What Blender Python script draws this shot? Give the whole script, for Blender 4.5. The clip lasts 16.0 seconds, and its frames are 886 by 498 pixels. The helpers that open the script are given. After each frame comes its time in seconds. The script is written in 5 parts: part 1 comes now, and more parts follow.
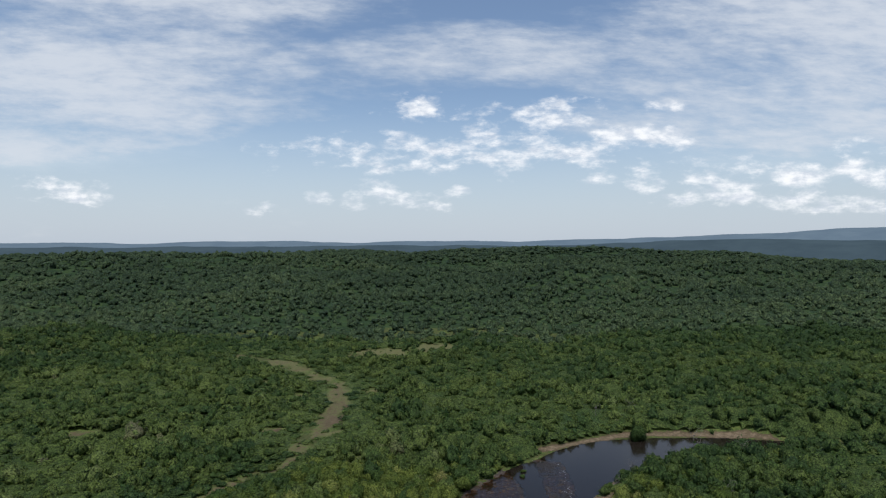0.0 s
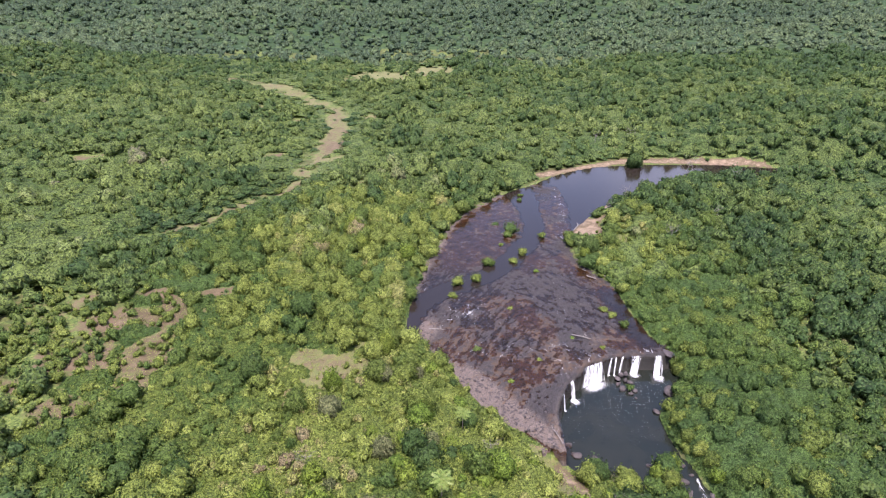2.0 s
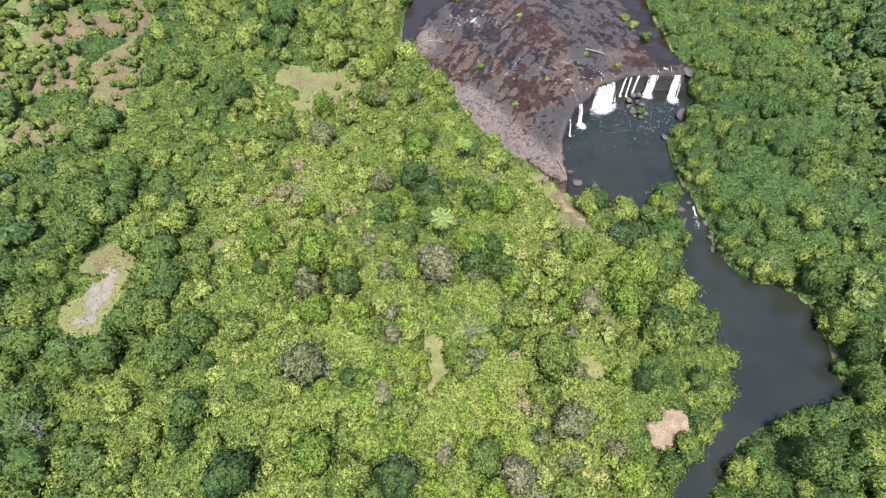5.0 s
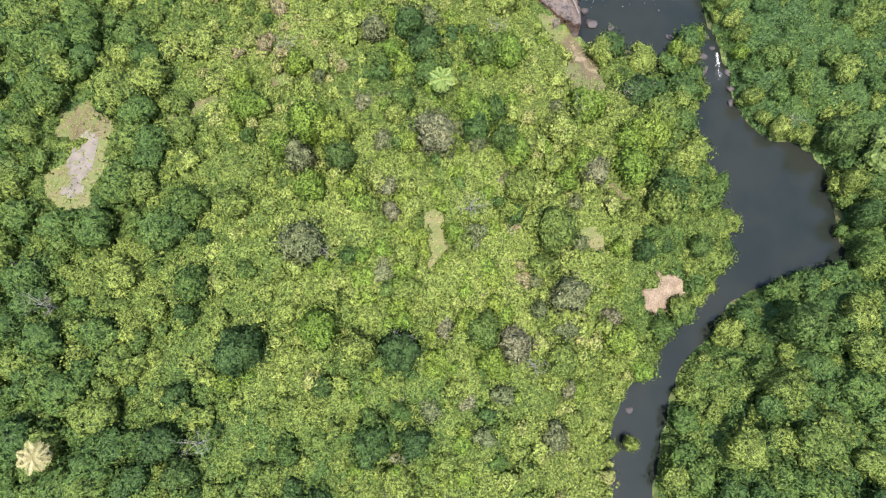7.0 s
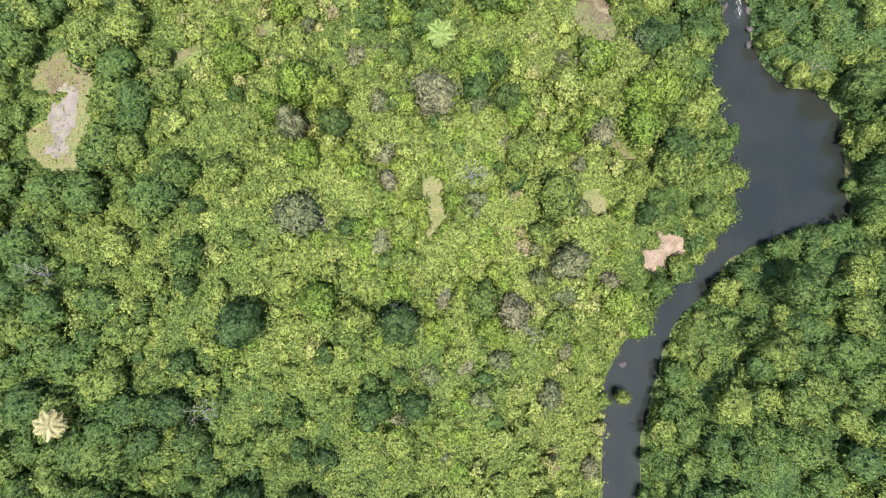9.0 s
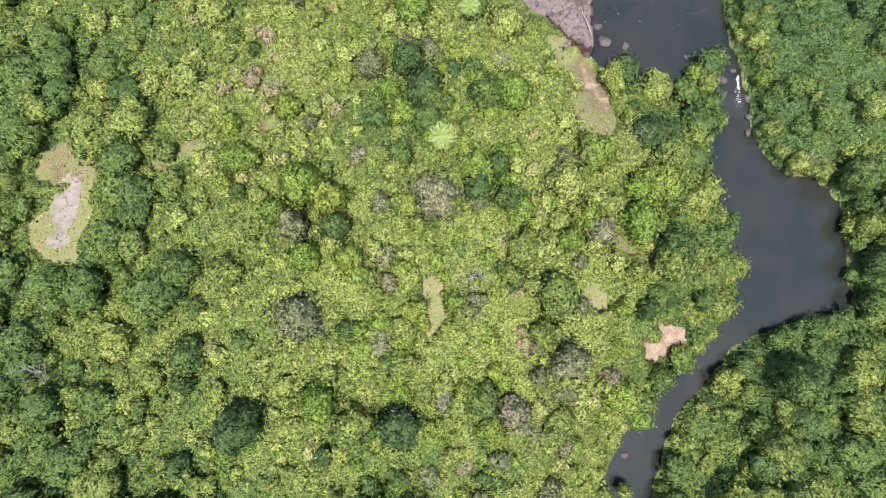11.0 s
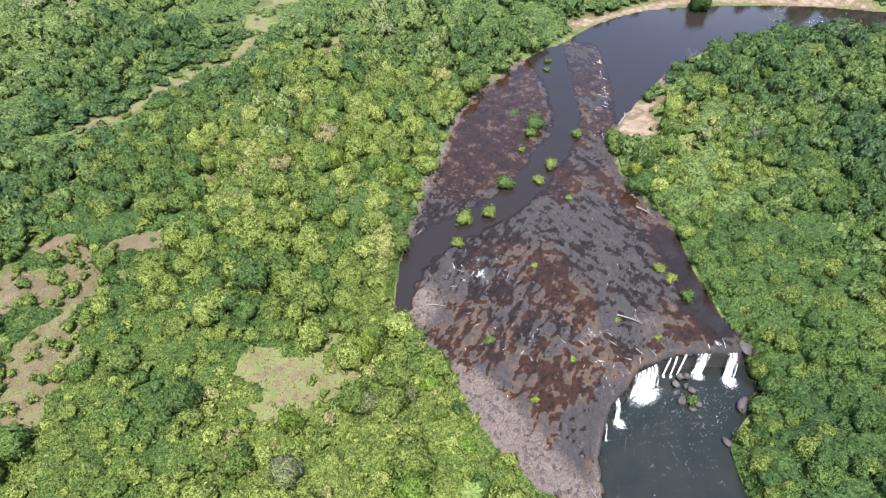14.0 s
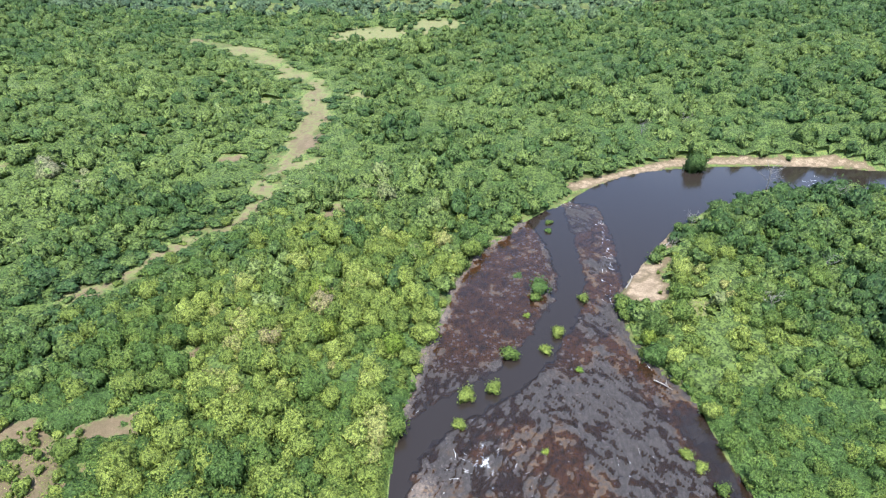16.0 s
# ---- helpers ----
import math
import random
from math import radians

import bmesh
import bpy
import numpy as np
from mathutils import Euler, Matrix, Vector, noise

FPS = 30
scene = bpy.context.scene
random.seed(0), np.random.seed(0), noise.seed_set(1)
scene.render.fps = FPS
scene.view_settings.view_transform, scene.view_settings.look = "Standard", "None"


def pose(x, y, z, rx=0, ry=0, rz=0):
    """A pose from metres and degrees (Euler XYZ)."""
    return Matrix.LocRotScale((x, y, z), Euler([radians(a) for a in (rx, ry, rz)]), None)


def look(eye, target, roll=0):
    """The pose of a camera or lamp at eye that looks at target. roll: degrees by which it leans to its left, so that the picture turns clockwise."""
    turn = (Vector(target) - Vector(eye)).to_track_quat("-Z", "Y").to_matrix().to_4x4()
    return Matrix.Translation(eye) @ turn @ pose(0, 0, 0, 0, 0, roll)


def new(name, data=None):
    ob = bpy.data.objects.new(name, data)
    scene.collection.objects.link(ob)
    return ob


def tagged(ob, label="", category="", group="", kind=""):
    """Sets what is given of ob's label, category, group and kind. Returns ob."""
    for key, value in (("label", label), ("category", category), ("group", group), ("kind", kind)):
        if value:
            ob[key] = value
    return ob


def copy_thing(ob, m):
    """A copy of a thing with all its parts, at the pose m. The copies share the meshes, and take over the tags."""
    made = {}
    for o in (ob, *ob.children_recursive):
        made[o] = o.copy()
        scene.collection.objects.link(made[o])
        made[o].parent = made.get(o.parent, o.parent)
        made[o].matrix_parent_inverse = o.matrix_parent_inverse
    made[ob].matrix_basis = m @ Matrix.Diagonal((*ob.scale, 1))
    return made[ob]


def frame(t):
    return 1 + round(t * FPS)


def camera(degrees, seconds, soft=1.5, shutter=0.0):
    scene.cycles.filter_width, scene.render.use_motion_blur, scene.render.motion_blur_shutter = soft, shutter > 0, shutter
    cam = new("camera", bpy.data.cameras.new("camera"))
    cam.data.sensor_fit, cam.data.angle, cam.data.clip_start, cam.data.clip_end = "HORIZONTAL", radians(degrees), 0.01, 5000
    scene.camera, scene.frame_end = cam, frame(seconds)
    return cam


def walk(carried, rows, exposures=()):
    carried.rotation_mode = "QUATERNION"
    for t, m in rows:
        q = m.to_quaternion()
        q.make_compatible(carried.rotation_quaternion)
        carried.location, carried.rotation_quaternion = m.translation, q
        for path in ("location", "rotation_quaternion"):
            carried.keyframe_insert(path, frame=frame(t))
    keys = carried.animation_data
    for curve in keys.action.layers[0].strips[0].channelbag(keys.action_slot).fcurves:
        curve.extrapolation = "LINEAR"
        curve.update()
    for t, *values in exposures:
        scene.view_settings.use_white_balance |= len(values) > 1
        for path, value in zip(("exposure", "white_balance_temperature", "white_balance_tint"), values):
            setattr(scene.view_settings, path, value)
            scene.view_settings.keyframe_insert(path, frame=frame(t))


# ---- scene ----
cam = camera(74.5, 16.0, 1.2)
PATH = [
    (0, (2.103, -25.927, 109.96), (2.093, -23.927, 109.937), 0.0),
    (0.5, (1.751, -24.222, 109.958), (1.742, -22.235, 109.73), 0.1),
    (1, (1.419, -22.483, 109.935), (1.414, -20.538, 109.469), -0.0),
    (1.5, (1.098, -20.556, 109.926), (1.094, -18.682, 109.227), 0.2),
    (2, (0.81, -18.533, 109.897), (0.81, -16.757, 108.978), 0.4),
    (2.5, (0.547, -16.503, 109.855), (0.551, -14.849, 108.73), 0.6),
    (3, (0.365, -14.423, 109.812), (0.374, -12.916, 108.497), 0.9),
    (3.5, (0.308, -12.315, 109.829), (0.321, -10.976, 108.343), 1.0),
    (4, (0.302, -9.973, 109.908), (0.318, -8.8, 108.288), 1.1),
    (4.2, (0.289, -8.918, 109.932), (0.304, -7.76, 108.302), 1.2),
    (6.3, (-0.034, 3.168, 110.576), (-0.01, 3.914, 108.72), 2.0),
    (6.5, (-0.073, 4.292, 110.6), (-0.048, 4.969, 108.718), 2.2),
    (7, (-0.164, 7.063, 110.673), (-0.136, 7.553, 108.735), 3.4),
    (7.5, (-0.229, 9.901, 110.748), (-0.198, 10.167, 108.766), 6.9),
    (8, (-0.236, 12.915, 110.846), (-0.204, 13.048, 108.85), 13.7),
    (8.5, (-0.19, 16.092, 110.988), (-0.158, 16.229, 108.993), 13.2),
    (10.8, (-0.067, 31.287, 112.064), (-0.038, 31.439, 110.07), 11.1),
    (11, (-0.093, 32.584, 112.094), (-0.065, 32.796, 110.106), 8.0),
    (11.5, (-0.212, 35.756, 112.144), (-0.185, 36.174, 110.188), 4.1),
    (12, (-0.29, 38.816, 112.181), (-0.264, 39.443, 110.282), 2.9),
    (12.5, (-0.231, 41.793, 112.272), (-0.21, 42.619, 110.451), 2.1),
    (13, (-0.009, 44.789, 112.289), (0.006, 45.805, 110.566), 1.5),
    (13.5, (0.349, 47.856, 112.265), (0.356, 49.051, 110.661), 0.9),
    (14, (0.69, 50.939, 112.255), (0.688, 52.301, 110.79), 0.5),
    (14.5, (1.056, 54.083, 112.235), (1.048, 55.596, 110.927), 0.2),
    (15, (1.47, 57.264, 112.193), (1.454, 58.904, 111.047), -0.1),
    (15.5, (1.939, 60.504, 112.134), (1.918, 62.171, 111.029), -0.2),
    (16, (2.389, 63.797, 112.085), (2.362, 65.468, 110.987), -0.5),
]
walk(cam, [(t, look(eye, target, roll)) for t, eye, target, roll in PATH],
     exposures=[(0, 0.0, 6500, 10), (0.6, 0.05, 6500, 11), (1.2, 0.4, 6500, 14), (1.5, 0.95, 6550, 20), (1.8, 1.64, 6480, 29), (2.1, 1.97, 6480, 32), (2.6, 2.06, 6500, 31), (3.2, 2.15, 6500, 25),
                (4.2, 2.16, 6500, 17), (6.3, 2.15, 6500, 16), (8.5, 2.19, 6450, 18), (11, 2.24, 6450, 24), (12.3, 2.2, 6500, 20), (13.5, 2.2, 6420, 19), (14.4, 2.2, 6300, 15), (16, 2.22, 6150, 12)])

# ---- light ----
SUN_EL, SUN_AZ = 76.0, 180.0      # high sun behind the camera's start
world = bpy.data.worlds.new("sky")
scene.world = world
world.use_nodes = True


def tree_of(owner):
    owner.use_nodes = True
    nt = owner.node_tree
    nt.nodes.clear()
    return nt


class Graph:
    """Short way to write node graphs."""

    def __init__(self, nt):
        self.nt = nt

    def node(self, kind, ins=None, **props):
        n = self.nt.nodes.new(kind)
        for k, v in props.items():
            setattr(n, k, v)
        for k, v in (ins or {}).items():
            self.put(n.inputs[k], v)
        return n

    def put(self, socket, v):
        if isinstance(v, bpy.types.NodeSocket):
            self.nt.links.new(v, socket)
        elif isinstance(v, bpy.types.Node):
            self.nt.links.new(v.outputs[0], socket)
        else:
            socket.default_value = v

    def math(self, op, a, b=0.0, clamp=False):
        n = self.node("ShaderNodeMath", operation=op, use_clamp=clamp)
        self.put(n.inputs[0], a)
        self.put(n.inputs[1], b)
        return n.outputs[0]

    def mix(self, fac, a, b, blend="MIX"):
        n = self.node("ShaderNodeMix", data_type="RGBA", blend_type=blend)
        self.put(n.inputs[0], fac)
        self.put(n.inputs[6], a)
        self.put(n.inputs[7], b)
        return n.outputs[2]

    def noise(self, vec, scale, detail=4.0, rough=0.55):
        return self.node("ShaderNodeTexNoise", {"Vector": vec, "Scale": scale, "Detail": detail, "Roughness": rough}).outputs[0]

    def step(self, v, lo, hi, to_lo=0.0, to_hi=1.0):
        n = self.node("ShaderNodeMapRange", interpolation_type="SMOOTHSTEP")
        for i, x in enumerate((v, lo, hi, to_lo, to_hi)):
            self.put(n.inputs[i], x)
        return n.outputs[0]

    def ramp(self, fac, stops):
        n = self.node("ShaderNodeValToRGB", {0: fac})
        el = n.color_ramp.elements
        while len(el) < len(stops):
            el.new(0.5)
        for e, (p, c) in zip(el, stops):
            e.position, e.color = p, (*c, 1)
        return n.outputs[0]


g = Graph(tree_of(world))
sky = g.node("ShaderNodeTexSky", sky_type="NISHITA", sun_disc=False, sun_elevation=radians(SUN_EL), sun_rotation=radians(SUN_AZ),
             altitude=300.0, air_density=1.0, dust_density=0.7, ozone_density=1.0)
way = g.node("ShaderNodeTexCoord").outputs["Generated"]
sep = g.node("ShaderNodeSeparateXYZ", {0: way})
sx, sy, sz = sep.outputs
# high broken cloud on a flat layer
lift = g.math("ADD", g.math("MAXIMUM", sz, 0.0), 0.09)
flat = g.node("ShaderNodeCombineXYZ", {0: g.math("DIVIDE", sx, lift), 1: g.math("DIVIDE", sy, lift), 2: 0.0})
veil = g.noise(flat, 0.42, 7.0, 0.62)
fleck = g.noise(flat, 2.6, 5.0, 0.6)
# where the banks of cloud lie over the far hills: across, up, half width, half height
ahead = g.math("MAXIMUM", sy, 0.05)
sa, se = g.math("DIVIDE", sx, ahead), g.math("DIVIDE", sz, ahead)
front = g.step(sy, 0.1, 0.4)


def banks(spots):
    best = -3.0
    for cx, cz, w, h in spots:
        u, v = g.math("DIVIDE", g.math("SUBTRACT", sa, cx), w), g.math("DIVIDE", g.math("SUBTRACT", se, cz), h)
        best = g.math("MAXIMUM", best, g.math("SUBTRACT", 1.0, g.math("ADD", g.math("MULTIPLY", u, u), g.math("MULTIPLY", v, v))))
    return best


streak = g.node("ShaderNodeCombineXYZ", {0: g.math("ADD", g.math("MULTIPLY", sa, 2.6), g.math("MULTIPLY", se, 1.6)), 1: g.math("MULTIPLY", se, 9.0), 2: 0.0})
wisp = g.noise(streak, 1.3, 8.0, 0.66)
ripple_ = g.noise(streak, 7.0, 4.0, 0.6)
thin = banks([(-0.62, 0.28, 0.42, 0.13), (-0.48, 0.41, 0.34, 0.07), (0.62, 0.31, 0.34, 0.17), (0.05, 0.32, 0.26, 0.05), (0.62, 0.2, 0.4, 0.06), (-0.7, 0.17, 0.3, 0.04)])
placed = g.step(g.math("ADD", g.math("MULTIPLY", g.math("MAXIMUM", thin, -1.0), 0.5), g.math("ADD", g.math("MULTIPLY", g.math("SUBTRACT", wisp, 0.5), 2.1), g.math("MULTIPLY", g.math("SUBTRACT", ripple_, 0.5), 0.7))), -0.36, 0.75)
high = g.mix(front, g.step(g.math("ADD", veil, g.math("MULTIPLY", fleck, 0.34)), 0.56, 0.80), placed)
# heaped cloud nearer the skyline
puffs = g.node("ShaderNodeCombineXYZ", {0: g.math("MULTIPLY", sa, 14.0), 1: g.math("MULTIPLY", se, 30.0), 2: 0.0})
heap = g.noise(puffs, 1.0, 8.0, 0.6)
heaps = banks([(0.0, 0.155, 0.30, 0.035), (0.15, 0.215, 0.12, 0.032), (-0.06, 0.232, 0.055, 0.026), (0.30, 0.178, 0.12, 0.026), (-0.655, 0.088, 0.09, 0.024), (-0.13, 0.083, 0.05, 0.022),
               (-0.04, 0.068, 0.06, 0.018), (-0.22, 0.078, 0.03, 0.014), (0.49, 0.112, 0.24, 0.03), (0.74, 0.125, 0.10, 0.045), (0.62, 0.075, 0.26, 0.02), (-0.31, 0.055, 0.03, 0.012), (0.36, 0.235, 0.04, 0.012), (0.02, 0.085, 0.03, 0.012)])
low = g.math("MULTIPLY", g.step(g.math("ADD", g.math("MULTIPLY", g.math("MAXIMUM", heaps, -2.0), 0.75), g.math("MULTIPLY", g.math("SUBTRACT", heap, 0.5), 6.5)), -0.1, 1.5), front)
mist = g.step(sz, 0.25, 0.0, 0.0, 0.85)
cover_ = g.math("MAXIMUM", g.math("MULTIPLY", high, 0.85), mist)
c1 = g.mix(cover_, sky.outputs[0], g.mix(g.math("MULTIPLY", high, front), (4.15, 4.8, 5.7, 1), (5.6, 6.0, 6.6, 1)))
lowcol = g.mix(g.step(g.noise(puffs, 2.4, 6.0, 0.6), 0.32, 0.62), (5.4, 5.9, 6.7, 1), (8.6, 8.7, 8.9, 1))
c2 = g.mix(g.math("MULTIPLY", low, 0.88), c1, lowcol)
bg = g.node("ShaderNodeBackground", {0: c2, 1: 0.122})
g.node("ShaderNodeOutputWorld", {0: bg})

sun = new("sun", bpy.data.lights.new("sun", "SUN"))
sun.data.energy, sun.data.angle, sun.data.color = 3.3, radians(0.53), (1.0, 0.955, 0.88)
sun.matrix_world = look((0, -math.cos(radians(SUN_EL)) * 50, math.sin(radians(SUN_EL)) * 50), (0, 0, 0))


# ---- noise and plan ----
def lattice(x, y, seed):
    tab = np.random.RandomState(seed).rand(256, 256)
    xi, yi = np.floor(x).astype(int), np.floor(y).astype(int)
    fx, fy = x - xi, y - yi
    fx, fy = fx * fx * (3 - 2 * fx), fy * fy * (3 - 2 * fy)
    a, b = tab[xi % 256, yi % 256], tab[(xi + 1) % 256, yi % 256]
    c, d = tab[xi % 256, (yi + 1) % 256], tab[(xi + 1) % 256, (yi + 1) % 256]
    return (a * (1 - fx) + b * fx) * (1 - fy) + (c * (1 - fx) + d * fx) * fy


def fbm(x, y, size, seed, octaves=4):
    """Smooth noise, -1 to 1, with features about size metres wide."""
    x, y = np.asarray(x, float) / size, np.asarray(y, float) / size
    total, amp, top = 0.0, 1.0, 0.0
    for i in range(octaves):
        total = total + amp * (2 * lattice(x * 2 ** i + 17.3 * i, y * 2 ** i + 9.1 * i, seed + i) - 1)
        top += amp
        amp *= 0.5
    return total / top


def sstep(v, lo, hi):
    t = np.clip((np.asarray(v, float) - lo) / (hi - lo), 0, 1)
    return t * t * (3 - 2 * t)


def rounded(poly, times=2):
    p = np.array(poly, float)
    for _ in range(times):
        q = np.roll(p, -1, 0)
        p = np.stack([0.75 * p + 0.25 * q, 0.25 * p + 0.75 * q], 1).reshape(-1, 2)
    return p


def line_distance(x, y, line, closed=False):
    line = np.array(line, float)
    ends = np.roll(line, -1, 0) if closed else line[1:]
    best = np.full(np.shape(x), 1e12)
    for a, b in zip(line, ends):
        d = b - a
        t = np.clip(((x - a[0]) * d[0] + (y - a[1]) * d[1]) / max(d @ d, 1e-9), 0, 1)
        best = np.minimum(best, (x - a[0] - t * d[0]) ** 2 + (y - a[1] - t * d[1]) ** 2)
    return np.sqrt(best)


def rim_distance(x, y, poly):
    inside = np.zeros(np.shape(x), bool)
    for a, b in zip(poly, np.roll(poly, -1, 0)):
        cross = (a[1] > y) != (b[1] > y)
        inside ^= cross & (x < (b[0] - a[0]) * (y - a[1]) / (b[1] - a[1] + 1e-12) + a[0])
    d = line_distance(x, y, poly, True)
    return np.where(inside, -d, d)


FIELDS = {}


def outside(x, y, poly):
    """Distance from the polygon's rim, negative inside: exact near the rim, off a coarse grid elsewhere."""
    x, y = np.asarray(x, float), np.asarray(y, float)
    if x.size < 400:
        return rim_distance(x, y, poly)
    if id(poly) not in FIELDS:
        lo, hi = poly.min(0) - 70, poly.max(0) + 70
        n = np.ceil((hi - lo) / 3.0).astype(int) + 1
        px, py = np.meshgrid(lo[0] + 3.0 * np.arange(n[0]), lo[1] + 3.0 * np.arange(n[1]), indexing="ij")
        FIELDS[id(poly)] = lo, n, rim_distance(px, py, poly)
    lo, n, tab = FIELDS[id(poly)]
    u, v = (x - lo[0]) / 3.0, (y - lo[1]) / 3.0
    cu, cv = np.clip(u, 0, n[0] - 1.001), np.clip(v, 0, n[1] - 1.001)
    i, j = cu.astype(int), cv.astype(int)
    fu, fv = cu - i, cv - j
    d = (tab[i, j] * (1 - fu) + tab[i + 1, j] * fu) * (1 - fv) + (tab[i, j + 1] * (1 - fu) + tab[i + 1, j + 1] * fu) * fv
    d = d + 3.0 * np.hypot(u - cu, v - cv)
    near = np.abs(d) < 7
    if near.any():
        d[near] = rim_distance(x[near], y[near], poly)
    return d


CREST = [(73, 124.5), (64, 124), (58, 123.8), (52, 122.8), (48, 121.2), (44, 119.4), (41, 115), (37, 111.5), (33.8, 105.5), (31.2, 97), (32.5, 86)]
LEFT_UP = [(31.8, 84.5), (27.5, 86.6), (24, 90), (20, 94), (14.2, 99.4), (8.2, 107.7), (4.5, 116.5), (0.6, 124), (-9, 130), (-11, 136), (-10.3, 150), (-9.2, 160), (-6, 172),
           (-4, 184), (1, 195), (3, 210), (11, 230), (24, 244), (34, 258), (49, 267), (55, 276), (72, 289), (93, 298), (137, 302), (166, 300), (191, 295), (270, 292)]
RIGHT_UP = [(270, 272), (183, 277), (153, 277), (134, 281), (115, 269), (96, 258), (78, 241), (66, 224), (57, 212), (51, 202), (51, 190), (54, 181), (57.5, 173),
            (63, 166), (64.5, 150), (66, 138), (69, 128)]
UPPER = rounded(LEFT_UP + RIGHT_UP + CREST)
LOWER = rounded([(73, 126), (64, 126), (52, 125), (44, 122), (39, 116), (33, 108), (30, 97), (31.5, 86), (36, 83), (43, 81.5), (47.5, 80), (48.5, 76.2), (51.5, 74.8), (50.3, 79), (51, 82), (53.5, 84), (57, 86.5), (59.6, 86), (58.6, 80.5), (56.6, 76.5), (58.2, 74), (59.3, 70.2), (56, 68.2), (56.5, 62), (57, 58), (61, 53), (60, 45),
                 (63, 41), (57, 28), (51.5, 24), (44.5, 18), (42.5, 14), (36.5, 7), (33.5, 0), (33, -12), (33, -30), (36, -70), (40, -150), (56, -150), (46, -70), (41, -30), (40.5, -11),
                 (43.5, -2), (48, 13.5), (54.5, 18), (61, 27), (71, 30), (78, 33), (84, 31), (86, 36), (84, 40), (85.6, 45), (83.6, 49), (85, 54), (80, 61), (71.5, 61.5), (66.5, 69), (65.6, 75), (64.5, 81), (63, 86),
                 (62, 90), (61, 94), (60, 101), (62, 106), (71, 114), (73, 119)])
TRACK = [(-113, 203), (-105, 209), (-101, 216), (-95, 230), (-86, 236), (-78, 245), (-73, 264), (-73, 292), (-68, 328), (-68, 362), (-80, 412), (-112, 450), (-150, 488), (-186, 503)]
GRAVEL = [(54, 281), (80, 295), (103, 304), (132, 305.5), (175, 302.5), (185, 298)]
# open ground: x, y, half length, half width, turn, bare earth, grass
OPEN = [(-31, 116, 15, 12, 10, 0.62, 0.8), (-102, 117, 20, 8, 25, 0.9, 0.5), (-99, 97, 11, 8, 0, 0.8, 0.6), (-98, 137, 22, 8, 15, 0.95, 0.5), (-84, 151, 12, 5, 30, 0.9, 0.4),
        (-72, 154, 8, 4, 20, 0.8, 0.3), (-94, 150, 9, 4, 0, 0.9, 0.4), (-69.5, 60, 8, 7, 20, 0.7, 0.7), (-68, 49, 6.5, 9, 0, 0.5, 0.9), (47, 29.5, 5.4, 8.4, -35, 2.0, 0.0), (0, 35, 3.2, 9, -4, 0.25, 0.9),
        (30, 35, 3.6, 5, 10, 0.3, 0.9), (39, 42, 4, 3, 0, 0.7, 0.5), (31, 71, 5, 8, 20, 0.55, 0.7), (62.5, 212, 21, 10, 60, 1.35, 0.5), (76, 238.5, 14, 4, 45, 1.2, 0.6),  (75, 197, 4, 8, -30, 0.2, 0.7),
        (-55, 522, 46, 34, 15, 0.4, 0.9), (-10, 556, 32, 28, 0, 0.5, 0.9), (17, 455, 13, 6, 0, 0.4, 0.8), (-190, 287, 14, 6, 20, 0.7, 0.5), (-155, 488, 42, 9, -22, 0.55, 0.9), (-98, 428, 16, 14, -40, 0.5, 0.9), (-64, 320, 8, 15, 0, 0.95, 0.4), (-62, 300, 10, 7, 0, 0.5, 0.8),
        (-93, 380, 12, 8, 0, 0.5, 0.8), (-130, 411, 14, 6, 0, 0.5, 0.8), (-36, 262, 9, 3, 20, 0.5, 0.6), (-48, 60, 14, 3, 25, 0.4, 0.5), (-30, 66, 9, 2.5, 30, 0.5, 0.4), (-14, 72, 8, 2, 10, 0.5, 0.4), (36, 44, 6, 2.2, -20, 0.6, 0.4), (26, 84, 3, 6, 35, 0.5, 0.6), (32.5, 79, 4, 8, 25, 1.3, 0.8),
        (-68.7, 176.1, 7, 3.5, 50, 0.85, 0.5), (-53.2, 198.5, 6, 3, 40, 0.8, 0.6), (-107.7, 203.1, 9, 4, 60, 0.8, 0.5), (-77.2, 156.0, 12, 3.5, 25, 0.95, 0.3), (-95.6, 134.1, 14, 4, 10, 0.95, 0.3), (-58.0, 188.9, 6, 3, 30, 0.6, 0.7), (-97.3, 151.6, 7, 4, 20, 0.9, 0.4), (-95.5, 303.8, 9, 5, 20, 0.8, 0.6), (-144.1, 330.8, 9, 4, 20, 0.7, 0.6), (-190.7, 307.4, 9, 4, 10, 0.8, 0.5), (-51.6, 389.6, 8, 10, 0, 0.3, 0.9), (-39.5, 254.5, 14, 3, 25, 0.9, 0.6)]


def water_level(x, y):
    """Upper reach 0, pool under the falls -5, lower reach -6.3 below the rapid."""
    return np.where(y > 79, -5.0, -5.0 - 1.3 * sstep(79 - y, 0, 6))


